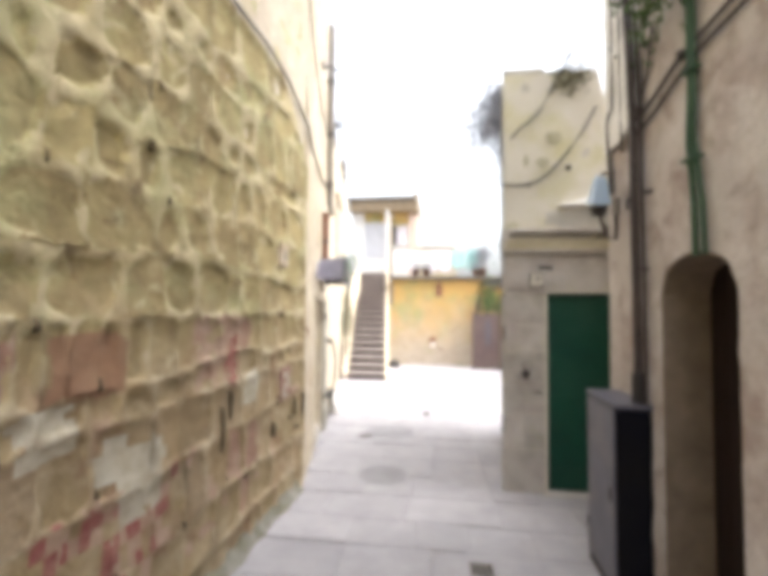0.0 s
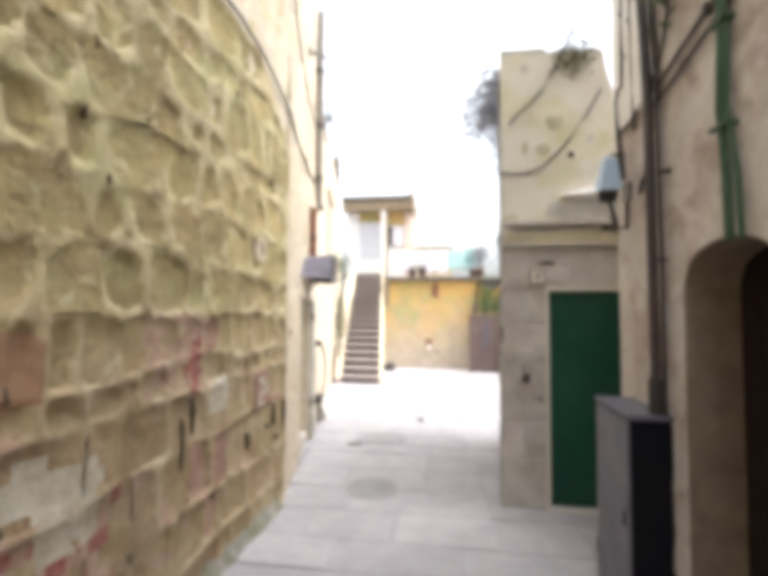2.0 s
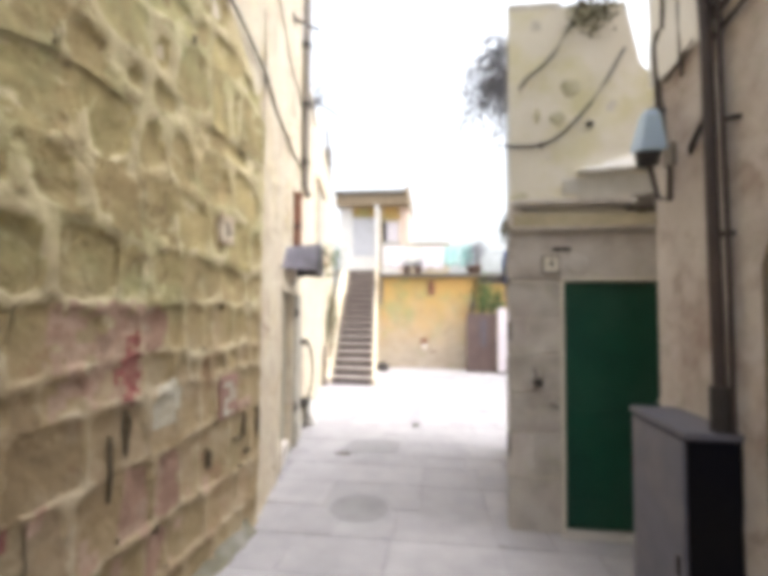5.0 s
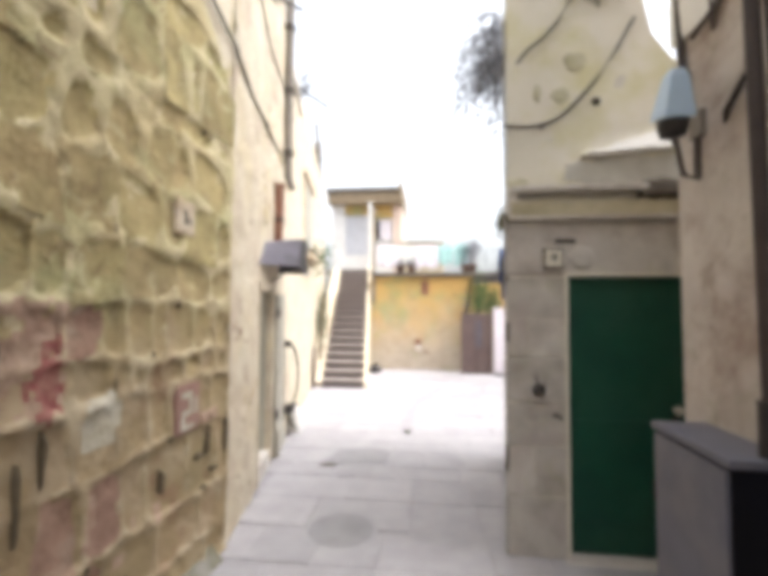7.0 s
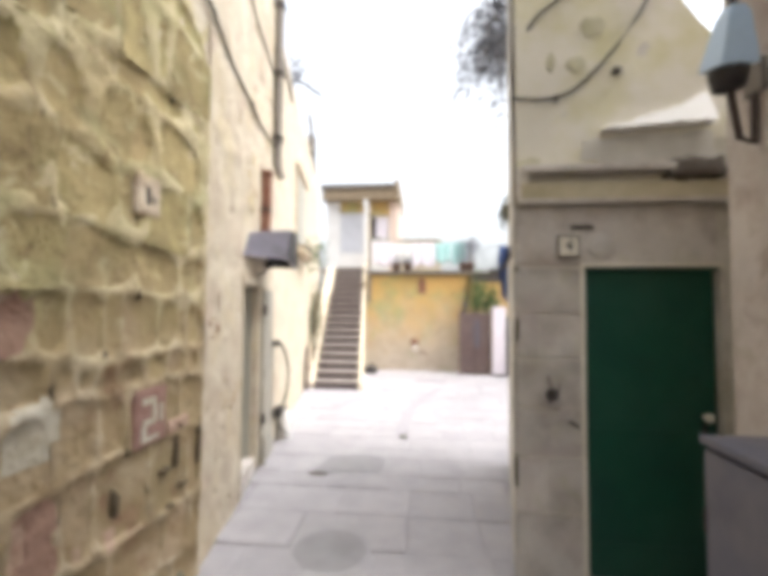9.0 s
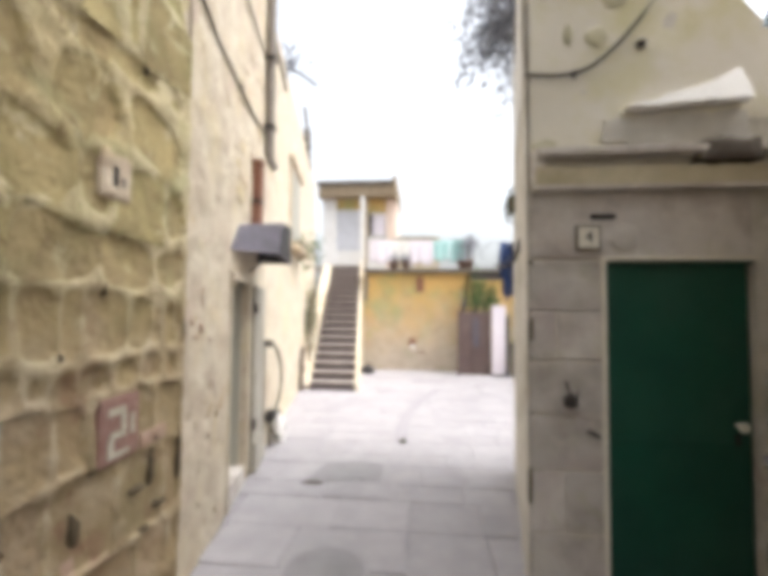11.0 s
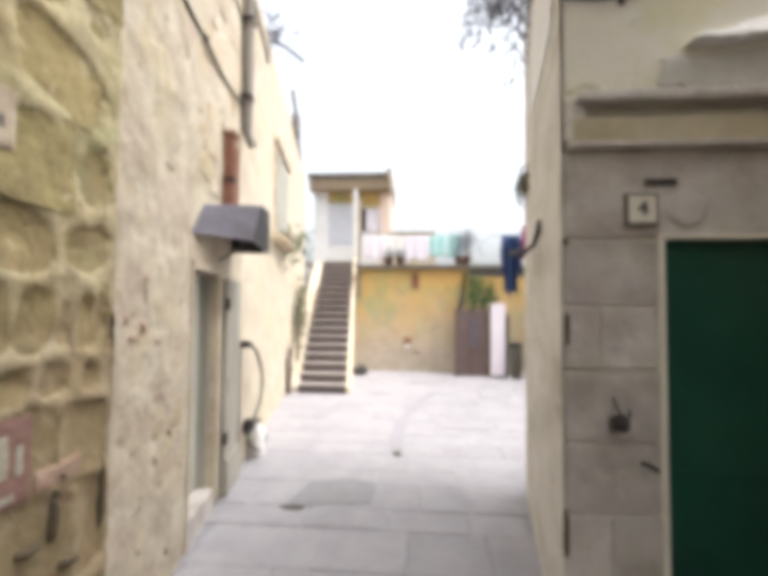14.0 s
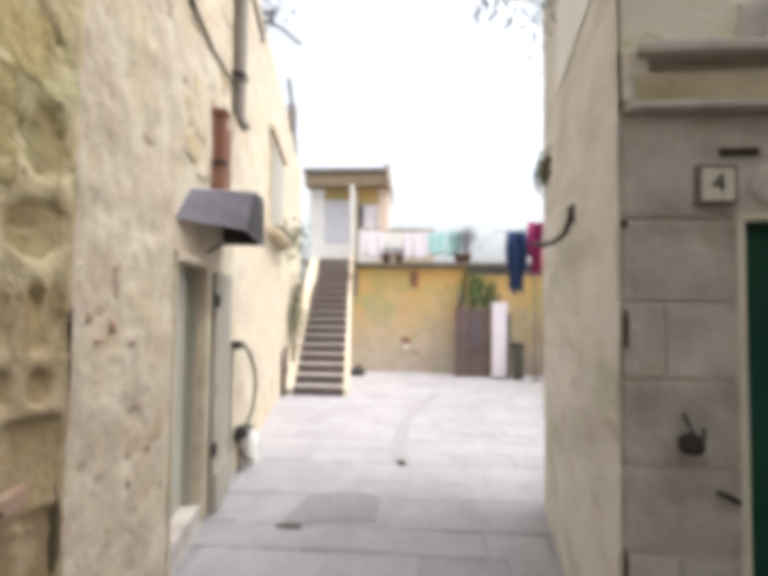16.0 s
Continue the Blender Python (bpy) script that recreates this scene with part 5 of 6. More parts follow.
part("lens_housing", under(lamp, lu), M_BLACK, lamp, smooth=True)
part("arm", under(lamp, tube([(1.125, 3.13, 2.57), (1.17, 3.17, 2.64), (1.255, 3.24, 2.66)], 0.012, 8)), M_PIPE, lamp)
part("lower_arm", under(lamp, tube([(1.12, 3.12, 2.33), (1.19, 3.18, 2.17), (1.255, 3.2, 2.16), (1.262, 3.2, 2.40)], 0.013, 8)), M_PIPE, lamp)
part("back_plate", under(lamp, bx(1.248, 1.272, 3.15, 3.24, 2.34, 2.46, 0.006)), M_GREYPIPE, lamp)
part("conduit", under(lamp, tube([(1.25, 3.24, 2.5), (1.25, 3.28, 2.75), (1.25, 3.30, 3.05), (1.25, 3.26, 3.12)], 0.016, 8)), M_PIPE, lamp)
peg = thing("wall_hook", "small dark iron hook in the plastered wall", "hook", at=(1.26, 2.9, 2.4))
part("hook", under(peg, tube([(1.272, 3.03, 2.34), (1.25, 3.00, 2.37), (1.245, 2.94, 2.41), (1.245, 2.88, 2.46)], 0.012, 6)), M_IRON, peg)

# ---- courtyard things ----
gate = thing("brown_gate", "plain brown metal gate standing in the courtyard", "gate", at=(1.4, 13.25, gz(13.25)))
part("leaf", under(gate, bx(0.98, 1.84, 13.24, 13.29, gz(13.25) + 0.02, 1.40, 0.006)), M_BROWN, gate)
for xx in (0.98, 1.39, 1.80):
    part("post", under(gate, bx(xx, xx + 0.045, 13.20, 13.245, gz(13.25), 1.44, 0.006)), M_BROWN, gate)
part("rail", under(gate, bx(1.0, 1.82, 13.215, 13.242, 1.30, 1.35)), M_BROWN, gate)
part("rail", under(gate, bx(1.0, 1.82, 13.215, 13.242, 0.40, 0.45)), M_BROWN, gate)
part("sheet_patch", under(gate, bx(1.36, 1.52, 13.205, 13.235, 0.45, 1.22, 0.004)), M_GREY, gate)
panel = thing("leaning_door", "white painted door leaf leaning beside the gate", "door", at=(2.0, 13.1, gz(13.1)))
part("board", under(panel, bx(1.86, 2.22, 13.08, 13.16, gz(13.1) + 0.02, 1.56, 0.01)), M_PINKWHITE, panel)
part("edge", under(panel, bx(2.222, 2.29, 13.06, 13.18, gz(13.1), 1.30, 0.01)), M_DARKBOX, panel)
part("base", under(panel, bx(1.84, 2.26, 13.05, 13.19, gz(13.1) - 0.02, gz(13.1) + 0.05, 0.01)), M_BLACK, panel)
bin_ = thing("dark_bin", "narrow dark bin beside the white door leaf", "bin", at=(2.45, 13.0, gz(13)))
part("body", under(bin_, lathe([(0.12, 0), (0.15, 0.75), (0.16, 0.78), (0.1, 0.8)], (2.45, 13.0, gz(13)), 14)), M_HOSE, bin_, smooth=True)
part("lid", under(bin_, lathe([(0.165, 0.78), (0.15, 0.86), (0.04, 0.9)], (2.45, 13.0, gz(13)), 14)), M_BLACK, bin_, smooth=True)
def wash_pole(x, y, top):
    o = thing("washing_pole", "thin grey pole holding the courtyard washing line", "pole", "washing line poles", at=(x, y, gz(y)))
    part("shaft", tube([(0, 0, 0), (0, 0, top - gz(y))], 0.018, 8), M_GREYPIPE, o)
    part("foot", lathe([(0.12, 0), (0.10, 0.05), (0.03, 0.07)], (0, 0, 0), 14), M_CEMENT, o)


wash_pole(2.56, 12.00, 3.00)
shrub = thing("gate_shrub", "yellow-green shrub rising behind the gate", "shrub", at=(1.6, 13.6, gz(13.6)))
part("trunk", under(shrub, tube([(1.6, 13.6, gz(13.6)), (1.58, 13.6, 0.8), (1.5, 13.62, 1.6), (1.4, 13.6, 2.3)], 0.05, 7, r_end=0.015)), M_WOOD, shrub)
part("limb", under(shrub, tube([(1.58, 13.6, 0.9), (1.75, 13.6, 1.6), (1.95, 13.62, 2.2)], 0.03, 6, r_end=0.01)), M_WOOD, shrub)
sb = leaves(bmesh.new(), (1.5, 13.6, 1.85), (0.34, 0.22, 0.75), 330, 0.13, RND, 0.3)
leaves(sb, (1.95, 13.6, 1.7), (0.22, 0.2, 0.5), 150, 0.13, RND, 0.3)
part("foliage", under(shrub, sb), M_LEAF, shrub)
cracked = thing("creeper_stem", "dark woody creeper stem climbing the corner of the yellow wall", "plant", at=(1.2, 13.95, 1.0))
part("stem", under(cracked, tube([(1.15, 13.95, 0.9), (1.17, 13.95, 1.4), (1.28, 13.95, 1.9), (1.32, 13.95, 2.45)], 0.045, 7, r_end=0.03)), M_WOOD, cracked)
part("foliage", under(cracked, leaves(bmesh.new(), (1.2, 13.92, 1.5), (0.12, 0.1, 0.6), 70, 0.1, RND, 0.5)), M_LEAF_DARK, cracked)
bag = thing("black_bag", "small tied black plastic bag on the courtyard floor", "bag", at=(-1.45, 13.2, gz(13.2)))
bb = bmesh.new()
bmesh.ops.create_icosphere(bb, subdivisions=3, radius=0.17)
for v in bb.verts:
    v.co *= 1 + 0.25 * noise.noise(v.co * 9)
    v.co.z = max(v.co.z * 0.7, -0.09)
    v.co.x *= 1.25
    v.co += Vector((-1.45, 13.2, gz(13.2) + 0.09))
part("body", under(bag, bb), M_BLACK, bag, smooth=True)
part("knot", under(bag, tube([(-1.45, 13.2, gz(13.2) + 0.16), (-1.42, 13.2, gz(13.2) + 0.26)], 0.02, 6, r_end=0.045)), M_BLACK, bag)
lumps = ((-0.23, 7.1, 0.055), (-0.2, 7.35, 0.03))
for i, (x, y, r) in enumerate(lumps):
    sb = bmesh.new()
    bmesh.ops.create_icosphere(sb, subdivisions=2, radius=r)
    for v in sb.verts:
        v.co *= 1 + 0.3 * noise.noise(v.co * 20 + Vector((i, 0, 0)))
        v.co.z *= 0.55
        v.co += Vector((x, y, gz(y) + r * 0.3))
    tagged(part("loose_stone", sb, M_HOSE if i == 0 else M_FLAG, smooth=True), "small loose stone on the paving", "stone", group="loose stones")
hollow = lathe([(0.075, 0), (0.07, 0.05), (0.03, 0.09)], (0, 0, 0), 12)
bmesh.ops.transform(hollow, matrix=pose(-0.25, 14.0, 0.36, 90), verts=hollow.verts)
tap = thing("wall_tap", "pale tap boss on a dark stained patch of the yellow wall", "tap", at=(-0.25, 14.0, 0.36))
part("boss", under(tap, hollow), M_WHITE, tap, smooth=True)
part("collar", under(tap, bx(-0.36, -0.16, 13.985, 14.01, 0.42, 0.60, 0.02)), M_RUST, tap)
part("pipe", under(tap, tube([(-0.12, 13.98, 0.28), (0.02, 13.98, 0.20), (0.10, 13.98, 0.18)], 0.02, 6)), M_RUST, tap)
spout = thing("rain_spout", "dark rain spout with a rusty stain below the terrace edge", "spout", at=(-0.05, 13.9, 2.45))
part("spout", under(spout, tube([(-0.05, 14.0, 2.42), (-0.05, 13.85, 2.38)], 0.045, 8)), M_RUST, spout)
part("stain_plate", under(spout, bx(-0.16, 0.06, 13.988, 14.004, 1.95, 2.36, 0.006)), M_RUST, spout)
hang = thing("terrace_drain", "dark downpipe stub at the end of the terrace", "pipe", at=(-1.62, 13.95, 2.2))
part("pipe", under(hang, tube([(-1.62, 13.95, 2.48), (-1.62, 13.95, 1.7)], 0.05, 8)), M_GREYPIPE, hang)

# ---- terrace things ----
TZ = 2.62
def washing(name, label, a, b, drop, m, folds=3, depth=0.04, cat="laundry", taper=0.0):
    return tagged(part(name, cloth(bmesh.new(), a, b, drop, RND, folds, depth, taper=taper), m, smooth=True), label, cat, group="washing on the lines")


lines = thing("terrace_line", "washing line strung between two poles on the terrace", "washing line", at=(-0.3, 15.0, TZ))
part("pole", under(lines, tube([(-1.75, 15.0, TZ - 0.02), (-1.75, 15.0, 3.75)], 0.025, 8)), M_GREYPIPE, lines)
part("pole", under(lines, tube([(1.55, 15.0, TZ), (1.55, 15.0, 3.75)], 0.025, 8)), M_GREYPIPE, lines)
part("line", under(lines, tube(sag((-1.75, 15.0, 3.66), (1.55, 15.0, 3.66), 0.06), 0.006, 5)), M_IRON, lines)
washing("sheet", "pinkish-white bed sheet drying on the terrace line", (-1.65, 15.0, 3.64), (-0.95, 15.0, 3.60), 0.72, M_PINKWHITE, 2, 0.014)
washing("sheet", "white towel drying on the terrace line", (-0.97, 15.0, 3.60), (-0.36, 15.0, 3.60), 0.62, M_WHITE, 2, 0.014)
washing("sheet", "pinkish-white bed sheet drying on the terrace line", (-0.37, 15.0, 3.60), (0.36, 15.0, 3.60), 0.74, M_PINKWHITE, 2, 0.014)
washing("towel", "turquoise towel drying on the terrace line", (0.37, 15.0, 3.60), (0.85, 15.0, 3.61), 0.62, M_TURQ, 2, 0.014)
washing("towel", "turquoise towel drying on the terrace line", (0.90, 15.0, 3.61), (1.36, 15.0, 3.64), 0.70, M_TURQ, 2, 0.014)


def pot_plant(x, y, s):
    o = thing("potted_plant", "small dark plant in a dark clay pot on the terrace", "potted plant", "pots on the terrace", at=(x, y, TZ))
    part("pot", lathe([(0.10 * s, 0), (0.15 * s, 0.24 * s), (0.165 * s, 0.25 * s), (0.165 * s, 0.29 * s), (0.12 * s, 0.28 * s)], (0, 0, 0), 14), M_TERRACOTTA, o, smooth=True)
    part("foliage", leaves(bmesh.new(), (0, 0, 0.42 * s), (0.22 * s, 0.22 * s, 0.2 * s), 70, 0.10, RND), M_LEAF_DARK, o)
    return o


p0 = pot_plant(-0.82, 14.3, 0.9)
copy_thing(p0, pose(-0.47, 14.3, TZ, 0, 0, 70))
pot_plant(1.22, 14.5, 1.0)
bush = thing("terrace_bush", "pale grey-green bush in a pot at the end of the terrace", "potted plant", at=(1.42, 14.9, TZ))
part("pot", lathe([(0.13, 0), (0.19, 0.3), (0.2, 0.31), (0.2, 0.36), (0.15, 0.35)], (0, 0, 0), 14), M_TERRACOTTA, bush, smooth=True)
part("stem", tube([(0, 0, 0.3), (0.02, 0, 0.5), (0, 0, 0.7)], 0.03, 7), M_WOOD, bush)
part("foliage", leaves(bmesh.new(), (0, 0, 0.82), (0.42, 0.35, 0.36), 420, 0.09, RND), M_LEAF_DARK, bush)
shed = thing("parapet_wall", "low pale parapet wall along the terrace house", "wall", at=(-0.2, 16.2, TZ))
part("wall", under(shed, bx(-0.9, 0.6, 16.2, 16.4, TZ - 0.02, 3.9, 0.02)), M_PLASTER, shed)
part("coping", under(shed, bx(-0.92, 0.62, 16.16, 16.44, 3.9, 3.97, 0.015)), M_CEMENT, shed)

# ---- washing by the house end ----
wl = thing("bracket_line", "washing line strung from an iron bracket across the courtyard", "washing line", at=(0.78, 5.1, 1.93))
part("bracket", under(wl, tube([(0.745, 5.06, 2.02), (0.725, 5.07, 1.96), (0.715, 5.10, 1.90), (0.69, 5.20, 1.865), (0.66, 5.34, 1.865), (0.64, 5.46, 1.89)], 0.015, 7)), M_IRON, wl)
part("plate", under(wl, bx(0.735, 0.80, 5.02, 5.12, 1.95, 2.05)), M_IRON, wl)
HANG = [(0.64, 5.46, 1.89), (2.45, 9.9, 2.96), (1.82, 10.0, 2.80), (1.34, 10.05, 2.79), (1.0, 13.86, 2.60)]
for a, b in zip(HANG, HANG[1:]):
    part("line", under(wl, tube(sag(a, b, 0.03), 0.006, 5)), M_IRON, wl)


def garment(label, x0, x1, top, foot, m, side):
    """A garment pegged at its shoulders: a folded body that narrows downwards, with limp sleeves."""
    drop = top - foot
    bm = cloth(bmesh.new(), (x0, 10.0, top), (x1, 10.02, top - 0.03), drop, RND, 1.7, 0.045, 0.014, taper=0.2)
    for x, k in ((x0, -1), (x1, 1)):
        sleeve = tube([(x - k * 0.03, 10.0, top - 0.02), (x + k * 0.02, 9.97, top - drop * 0.3), (x + k * side, 9.95, top - drop * 0.66)], 0.05, 8, r_end=0.035)
        me = bpy.data.meshes.new("sleeve")
        sleeve.to_mesh(me)
        sleeve.free()
        bm.from_mesh(me)
        bpy.data.meshes.remove(me)
    return tagged(part("garment", bm, m, smooth=True), label, "laundry", group="washing on the lines")


garment("navy blue garment hanging limp on the courtyard line", 1.53, 1.80, 2.79, 1.72, M_BLUE, 0.0)
garment("crimson garment hanging limp on the courtyard line", 1.89, 2.12, 2.94, 2.03, M_CRIMSON, 0.02)
garment("pink garment hanging behind the crimson one on the line", 2.13, 2.34, 2.62, 1.70, M_PINK, 0.01)
tuft = tagged(part("wall_tuft", leaves(bmesh.new(), (0.88, 6.0, 2.56), (0.05, 0.22, 0.15), 300, 0.05, RND, 0.6), M_LEAF_OLIVE), "dry olive tuft growing from the side of the house end", "plant", kind="stuff")

# ---- stones of the walls and paving ----
def left_alt(u, v, rnd):
    yy = u - 6.0
    if v < 0.75 and yy < 3.0:
        return M_STONE_RED if rnd.random() < 0.22 else M_STONE
    if 1.05 < v < 1.4:
        return M_STONE_RED if rnd.random() < 0.07 else M_STONE
    return M_STONE


rl = random.Random(21)
LEN = (L1 - L0).length
def left_top(u):
    """The broken top of the rubble: it falls towards the corner."""
    return 3.74 + 0.03 * noise.noise(Vector((u * 5, 0.0, 2.0))) - 0.62 * max(0.0, (u - 9.45) / (LEN - 9.45)) ** 1.6


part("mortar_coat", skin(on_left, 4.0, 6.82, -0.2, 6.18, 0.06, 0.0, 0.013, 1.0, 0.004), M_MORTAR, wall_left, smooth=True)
part("plaster_coat", skin(on_left, 6.8, LEN - 0.004, 2.9, 6.18, 0.05, 0.004, 0.010, 2.0), M_PLASTER, wall_left, "pale plaster above the rubble", True)
quads = courses(6.75, LEN, -0.14, 1.13, 0.30, 0.27, rl, 0.035, 0.002, False) + courses(6.75, LEN, 1.13, 1.60, 0.235, 0.17, rl, 0.03, 0.002, False) + courses(6.75, LEN, 1.60, 3.8, 0.29, 0.29, rl, 0.075, 0.002, False)
quads = [[(min(p[0], LEN - 0.005), min(p[1], left_top(p[0]) - 0.01)) for p in q] for q in warped(quads, 0.62)]
quads = [q for q in quads if q[3][1] - q[0][1] > 0.05 and q[2][1] - q[1][1] > 0.05]
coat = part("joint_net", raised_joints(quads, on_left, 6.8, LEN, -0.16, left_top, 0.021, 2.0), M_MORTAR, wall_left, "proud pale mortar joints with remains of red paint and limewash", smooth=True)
for m in (M_DAUB_RED, M_DAUB_PINK, M_DAUB_PALE, M_DAUB_RUST, M_STONE):
    coat.data.materials.append(m)
for q in quads:
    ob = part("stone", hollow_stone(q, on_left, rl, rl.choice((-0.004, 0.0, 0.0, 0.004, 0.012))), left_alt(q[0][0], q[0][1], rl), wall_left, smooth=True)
    for m in (M_DAUB_RED, M_DAUB_PINK, M_DAUB_PALE, M_DAUB_RUST):
        ob.data.materials.append(m)
# Small dark chips stand in for shaded pits along the joints.
for i in range(38):
    q = rl.choice(quads)
    pu, pv = q[0][0] + rl.uniform(-0.01, 0.03), q[0][1] + rl.uniform(-0.02, 0.05)
    hw, hh = rl.uniform(0.008, 0.020), rl.uniform(0.012, 0.04)
    if 6.9 < pu < LEN - 0.05 and pv < 3.5:
        part("chip", stone(bmesh.new(), [(pu - hw, pv - hh), (pu + hw, pv - hh * 0.8), (pu + hw * 0.8, pv + hh), (pu - hw, pv + hh)], on_left, 0.036, rl, 0.5), M_PIT, wall_left, smooth=True)
# Dark slivers paint the shade inside cracks and open joints.
for (pu, pv, hw, hh) in ((9.87, 0.70, 0.012, 0.09), (9.78, 0.635, 0.05, 0.014), (9.83, 0.42, 0.05, 0.014), (8.72, 0.98, 0.012, 0.12), (8.62, 0.85, 0.012, 0.16), (9.42, 0.62, 0.012, 0.07), (10.10, 0.68, 0.010, 0.19), (9.95, 0.50, 0.045, 0.02)):
    part("chip", stone(bmesh.new(), [(pu - hw, pv - hh), (pu + hw, pv - hh), (pu + hw * 0.8, pv + hh), (pu - hw * 0.9, pv + hh)], on_left, 0.038, rl, 0.4), M_PIT, wall_left, smooth=True)


def on_house(u, v, w):
    p = on_k(u, w)
    return (p.x, p.y, v)


quads = courses(4.13, 5.07, -0.12, 3.6, 0.26, 0.33, rl, 0.04, 0.008) + courses(5.07, 6.42, 2.4, 6.2, 0.27, 0.36, rl, 0.04, 0.008) + courses(4.13, 5.07, 3.6, 6.2, 0.27, 0.33, rl, 0.04, 0.008)
part("plaster_coat", skin(on_house, 4.13, 5.08, -0.2, 6.15, 0.03, 0.012, 0.015, 3.0), M_PLASTER, wall_house, smooth=True)
part("plaster_coat", skin(on_house, 5.08, 6.41, 2.38, 6.15, 0.045, 0.007, 0.015, 4.0), M_PLASTER, wall_house, smooth=True)
part("plaster_coat", skin(on_house, 6.43, 12.0, -0.3, 5.15, 0.10, 0.004, 0.012, 5.0), M_PLASTER, wall_house, smooth=True)
quads = [q for q in quads if rl.random() < 0.85]
quads = [[(min(max(p[0], 4.14), 5.07 if p[1] < 2.3 else 6.4), p[1]) for p in q] for q in warped(quads)]
wall_stones(quads, on_house, 0.006, M_STONE_PALE, wall_house, rl, 200, near=lambda q: q[0][1], round_=0.4)


for i in range(9):
    pu, pv = rl.uniform(4.18, 5.0), rl.uniform(0.0, 3.4)
    hw, hh = rl.uniform(0.010, 0.028), rl.uniform(0.010, 0.03)
    part("chip", stone(bmesh.new(), [(pu - hw, pv - hh), (pu + hw, pv - hh * 0.8), (pu + hw * 0.8, pv + hh), (pu - hw, pv + hh)], on_house, 0.024, rl, 0.5), rl.choice((M_STONE_PALE, M_STONE, M_STONE_PALE)), wall_house, smooth=True)


for (pu, pv, hw, hh) in ((4.23, 1.42, 0.022, 0.03), (4.31, 1.33, 0.05, 0.013), (4.42, 1.38, 0.016, 0.035), (4.58, 1.29, 0.04, 0.016)):
    part("chip", stone(bmesh.new(), [(pu - hw, pv - hh), (pu + hw, pv - hh * 0.8), (pu + hw * 0.8, pv + hh), (pu - hw, pv + hh)], on_house, 0.026, rl, 0.5), M_DAUB_PINK, wall_house, smooth=True)


def on_end(u, v, w):
    return (u, GY + 0.02 - w, v)


rg = random.Random(5)
blocks = []
beds = [-0.17, 0.28, 0.62, 0.93, 1.23, 1.51, 1.80]
for i, (a, b) in enumerate(zip(beds, beds[1:])):
    cut = {1: 0.80, 4: 0.76}.get(i)
    xs = [0.602, cut, 1.03] if cut else [0.602, 1.03]
    for p, q in zip(xs, xs[1:]):
        blocks.append([(p + rg.uniform(0.0, 0.006), a + 0.002 + rg.uniform(-0.004, 0.006)), (q - 0.002, a + 0.002 + rg.uniform(-0.008, 0.008)), (q - 0.002, b - 0.002 + rg.uniform(-0.006, 0.003)), (p + rg.uniform(0.0, 0.006), b - 0.002 + rg.uniform(-0.008, 0.0))])
for p, q in ((0.604, 1.83),):
    blocks.append([(p + 0.004, 1.805), (q - 0.004, 1.805), (q - 0.004, 2.19), (p + 0.004, 2.19)])
part("limewash_coat", skin(on_end, 0.62, 1.52, 2.43, 4.0, 0.05, 0.002, 0.003, 12.0), M_ENDWASH, wall_end, "yellowed limewash on the upper house end", True)
wall_stones(blocks, on_end, 0.011, M_ASHLAR, wall_end, rg, 100, "block", round_=0.05, flat=True)

SD = (Vector(SIDE[1]) - Vector(SIDE[0]))
SLEN = SD.length
SD.normalize()
SN = Vector((-SD.y, SD.x))


def on_side(u, v, w):
    p = Vector(SIDE[0]) + SD * u + SN * (w + 0.004)
    return (p.x, p.y, v)


part("render_coat", skin(on_side, 0.006, SLEN, -0.2, 4.05, 0.05, 0.006, 0.006, 7.0), M_SIDE, wall_end, smooth=True)
part("whitewash_coat", skin(on_side, 0.22, 1.25, 2.9, 4.04, 0.06, 0.016, 0.005, 7.5), M_WHITE, wall_end, "flaking whitewash high on the side wall", True)


def on_right(u, v, w):
    return (RX - w, u, v)


part("render_coat", skin(on_right, -0.5, 1.975, -0.2, 5.0, 0.06, 0.0, 0.016, 8.0), M_RIGHT, wall_right, smooth=True)
part("render_coat", skin(on_right, 2.625, 3.355, -0.2, 2.84, 0.05, 0.0, 0.012, 9.0), M_RIGHT, wall_right, smooth=True)
part("whitewash_coat", skin(on_right, 2.80, 3.365, 2.84, 6.0, 0.05, 0.020, 0.010, 9.0), M_WHITE, wall_right, "patchy whitewash on the upper wall", True)
for (pu, pv, hw, hh) in ((0.70, 2.47, 0.09, 0.03), (1.0, 3.10, 0.06, 0.05), (1.10, 3.34, 0.085, 0.07), (0.84, 3.12, 0.025, 0.06)):
    part("lichen", smear([(pu + hw * math.cos(a * 0.45), pv + hh * math.sin(a * 0.45)) for a in range(14)], 0.002, pu), M_MOSS, wall_end, smooth=True)
# Dark slivers stand for shaded gaps at the house corner.
for (pu, pv, hw, hh) in ((0.622, 1.40, 0.013, 0.08), (0.613, 0.53, 0.009, 0.10), (0.620, 1.79, 0.012, 0.016)):
    part("chip", stone(bmesh.new(), [(pu - hw, pv - hh), (pu + hw, pv - hh), (pu + hw, pv + hh), (pu - hw, pv + hh)], on_end, 0.024, rg, 0.4), M_PIT, wall_end, smooth=True)


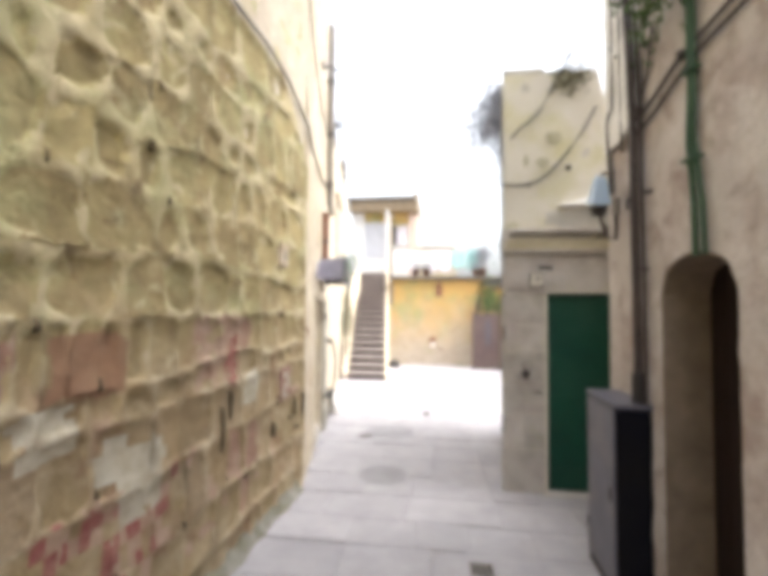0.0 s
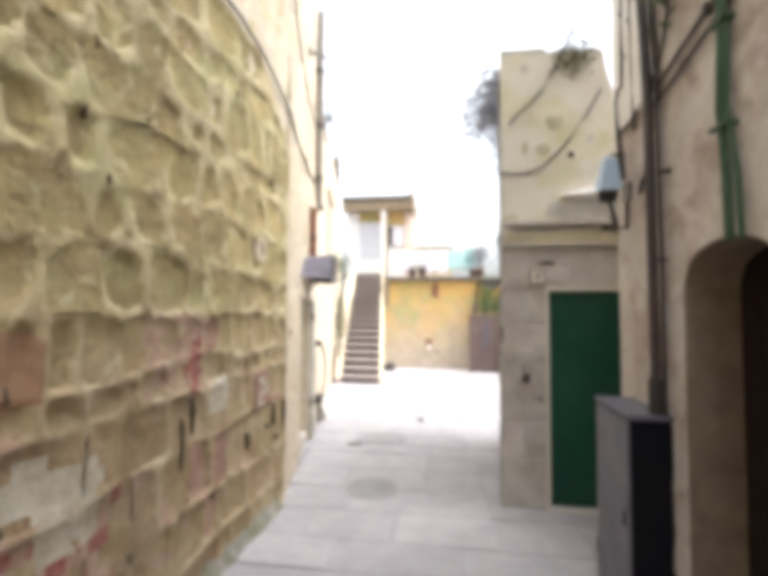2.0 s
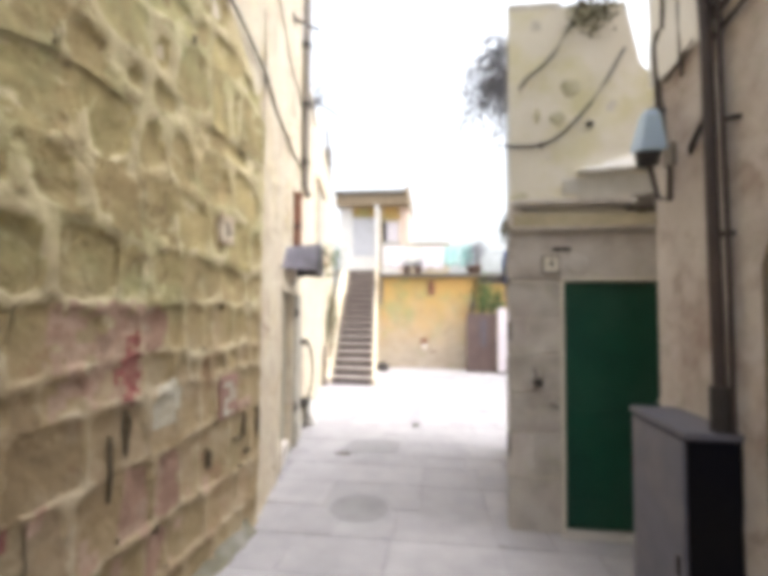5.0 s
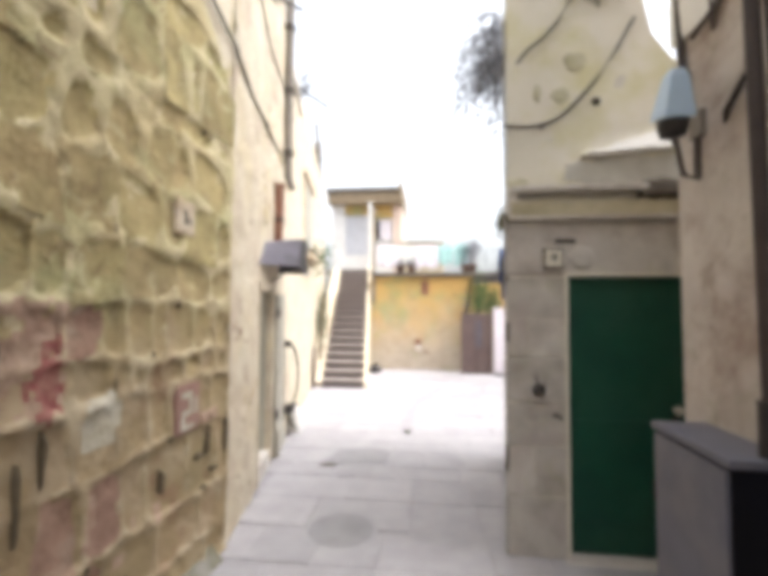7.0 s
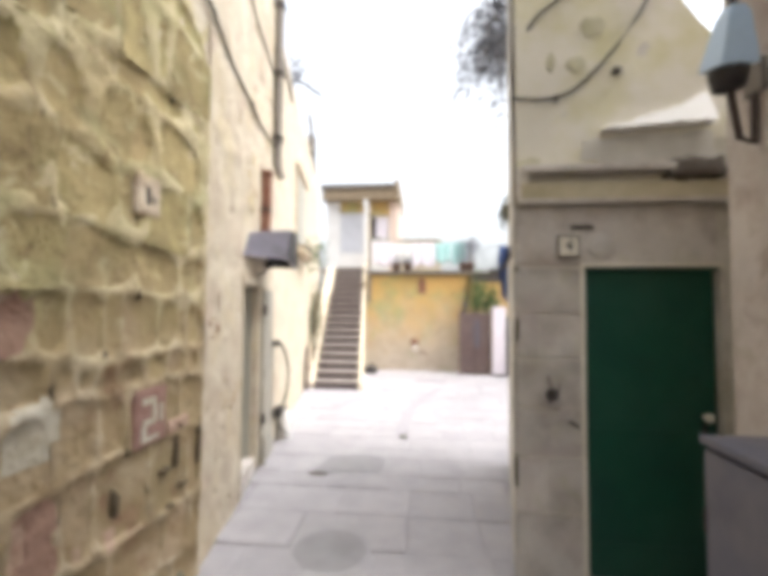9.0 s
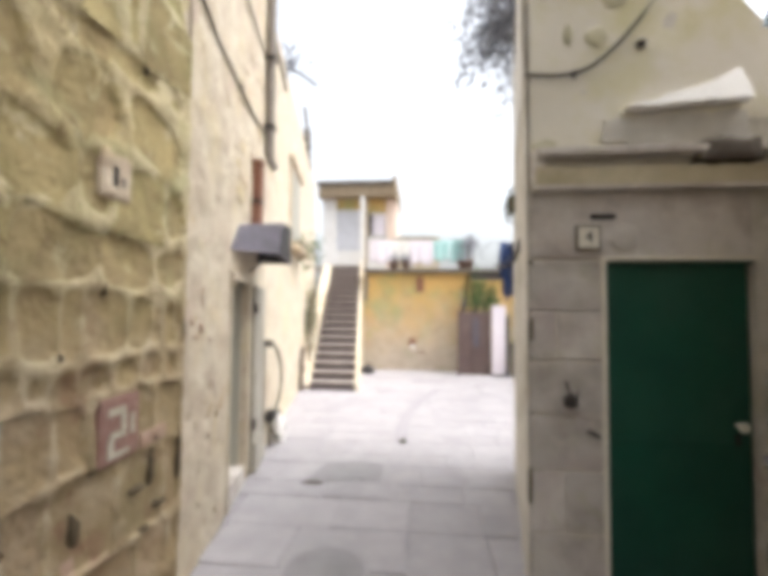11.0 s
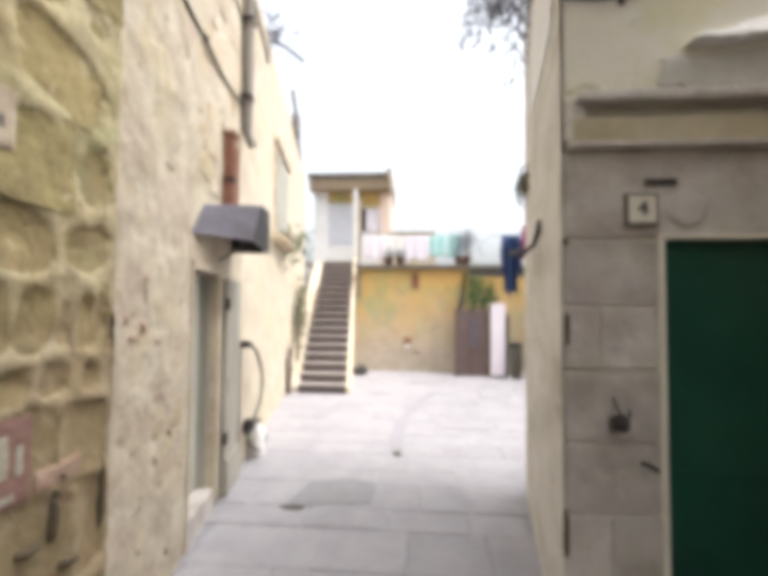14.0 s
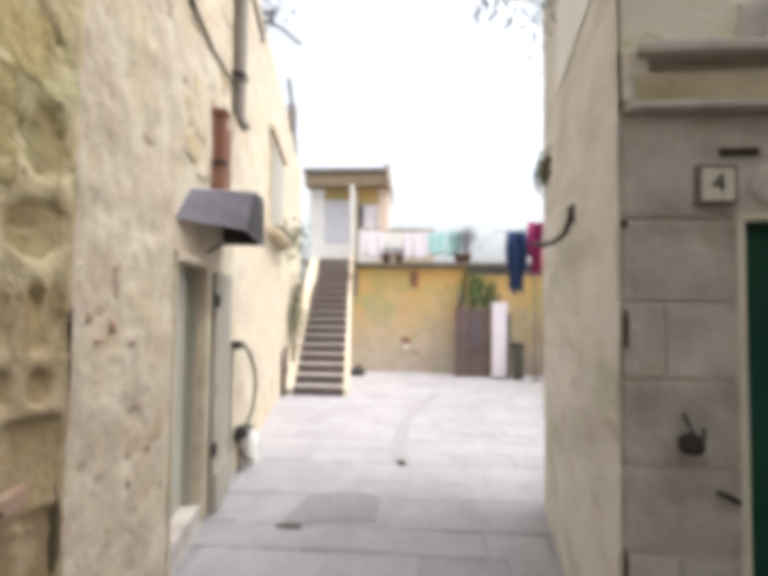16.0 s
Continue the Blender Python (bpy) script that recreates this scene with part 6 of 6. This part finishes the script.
def flag(bm, x0, x1, y0, y1, rnd):
    j = [rnd.uniform(-0.012, 0.012) for _ in range(8)]
    t = rnd.uniform(-0.004, 0.004)
    c = [(x0 + j[0], y0 + j[1]), (x1 + j[2], y0 + j[3]), (x1 + j[4], y1 + j[5]), (x0 + j[6], y1 + j[7])]
    mx, my = (x0 + x1) / 2, (y0 + y1) / 2
    lo = [bm.verts.new((x, y, gz(y) - 0.045)) for x, y in c]
    m1 = [bm.verts.new((x, y, gz(y) - 0.006 + t)) for x, y in c]
    hi = [bm.verts.new((mx + (x - mx) * 0.95, my + (y - my) * 0.95, gz(y) + t + rnd.uniform(-0.002, 0.002))) for x, y in c]
    for a, b in ((lo, m1), (m1, hi)):
        for i in range(4):
            bm.faces.new((a[i], a[(i + 1) % 4], b[(i + 1) % 4], b[i]))
    bm.faces.new(hi)
    return bm


rf = random.Random(11)
rest = bmesh.new()
y = -2.0
while y < 16.0:
    d = rf.uniform(0.30, 0.52)
    x = -3.0 + rf.uniform(0, 0.4)
    while x < 4.1:
        w = rf.uniform(0.38, 0.85)
        cx, cy = x + w / 2, y + d / 2
        inside = cx < (1.3 if cy < 3.4 else 1.95 if cy < 4.25 else 4.1) and cx > (-1.65 if cy < 4.2 else kx(cy) - 0.2) and not (4.3 < cy < 6.2 and cx > 0.9)
        if inside:
            if 2.2 < cy < 9.5:
                part("flagstone", flag(bmesh.new(), x + 0.003, x + w - 0.003, y + 0.003, y + d - 0.003, rf), M_FLAG, ground)
            else:
                flag(rest, x + 0.003, x + w - 0.003, y + 0.003, y + d - 0.003, rf)
        x += w
    y += d
tagged(part("flagstones", rest, M_FLAG, ground), kind="stuff")
cover = thing("manhole_cover", "dark worn round cover sunk in the paving", "manhole cover", at=(-0.6, 4.45, gz(4.45)))
part("disc", under(cover, lathe([(0.25, -0.01), (0.25, 0.006), (0.235, 0.009)], (-0.6, 4.45, gz(4.45)), 28)), M_SLAB, cover)
part("rim", under(cover, lathe([(0.285, -0.01), (0.285, 0.004), (0.27, 0.005)], (-0.6, 4.45, gz(4.45)), 28)), M_FLAG, cover)
grate = thing("drain_grate", "small square iron drain grate in the paving", "drain", at=(0.28, 2.92, gz(2.92)))
part("frame", under(grate, bx(0.2, 0.36, 2.85, 2.99, gz(2.92) - 0.02, gz(2.92) + 0.005)), M_GREYPIPE, grate)
for i in range(4):
    part("bar", under(grate, bx(0.215 + 0.036 * i, 0.235 + 0.036 * i, 2.86, 2.98, gz(2.92) + 0.004, gz(2.92) + 0.009)), M_IRON, grate)

# dirt along the rubble wall's foot, with the shade there put into its colour
dirt = bmesh.new()
last = None
for i in range(90):
    u = 6.2 + (LEN - 6.34) * i / 89
    a = 0.11 + 0.06 * noise.noise(Vector((u * 3.5, 0, 40.0))) + 0.03 * noise.noise(Vector((u * 11, 0, 41.0)))
    row = []
    for k, (f, h) in enumerate(((0.0, 0.09), (0.25, 0.05), (0.6, 0.018), (1.0, -0.012))):
        x, yy, _ = on_left(u, 0, 0.01 + a * f)
        row.append(dirt.verts.new((x, yy, gz(yy) + h * (1 + 0.5 * noise.noise(Vector((u * 8, k, 42.0)))))))
    if last:
        for k in range(3):
            dirt.faces.new((last[k], last[k + 1], row[k + 1], row[k]))
    last = row
tagged(part("dirt_strip", dirt, M_SHADE_DIRT, smooth=True), "grey-green dirt and painted shade along the foot of the rubble wall", "dirt", kind="structure")

# repairs in the paving
slab = bmesh.new()
prism(slab, [(-1.10, 5.80), (-0.40, 5.92), (-0.38, 6.30), (-0.62, 6.40), (-1.0, 6.32)], lambda x, y: gz(y) - 0.02, lambda x, y: gz(y) + 0.006)
tagged(part("cement_slab", slab, M_SLAB), "grey cement repair slab in the paving", "slab")
chip = lathe([(0.11, -0.02), (0.105, 0.008), (0.06, 0.016)], (0, 0, 0), 10)
for v in chip.verts:
    v.co.y *= 0.32
    v.co.x *= 1 + 0.25 * noise.noise(v.co * 14)
    v.co += Vector((-1.02, 5.78, gz(5.78)))
edge = tagged(part("broken_edge", chip, M_EDGE), "dark broken stone edge beside the cement repair", "stone")
strip = bmesh.new()
pts = [(-0.24, 7.15), (-0.27, 7.8), (-0.22, 8.6), (-0.08, 9.4), (0.12, 10.2), (0.4, 11.0)]
va = [[strip.verts.new((x + dx, y, gz(y) + dz)) for dx, dz in ((-0.09, -0.02), (-0.085, 0.006), (0.085, 0.006), (0.09, -0.02))] for x, y in pts]
for q, r in zip(va, va[1:]):
    for k in range(3):
        strip.faces.new((q[k], q[k + 1], r[k + 1], r[k]))
tagged(part("trench_repair", strip, M_JOINT), "narrow cement trench repair across the courtyard paving", "paving", kind="structure")
for (x0, x1, y0, y1) in ((-0.92, -0.46, 10.5, 10.66), (-0.2, 0.6, 11.9, 12.2)):
    tagged(part("drain_cover", bx(x0, x1, y0, y1, gz(y0) - 0.02, gz(y0) + 0.008, 0.004), M_JOINT), "flat grey drain cover in the courtyard floor", "drain", group="courtyard drain covers")
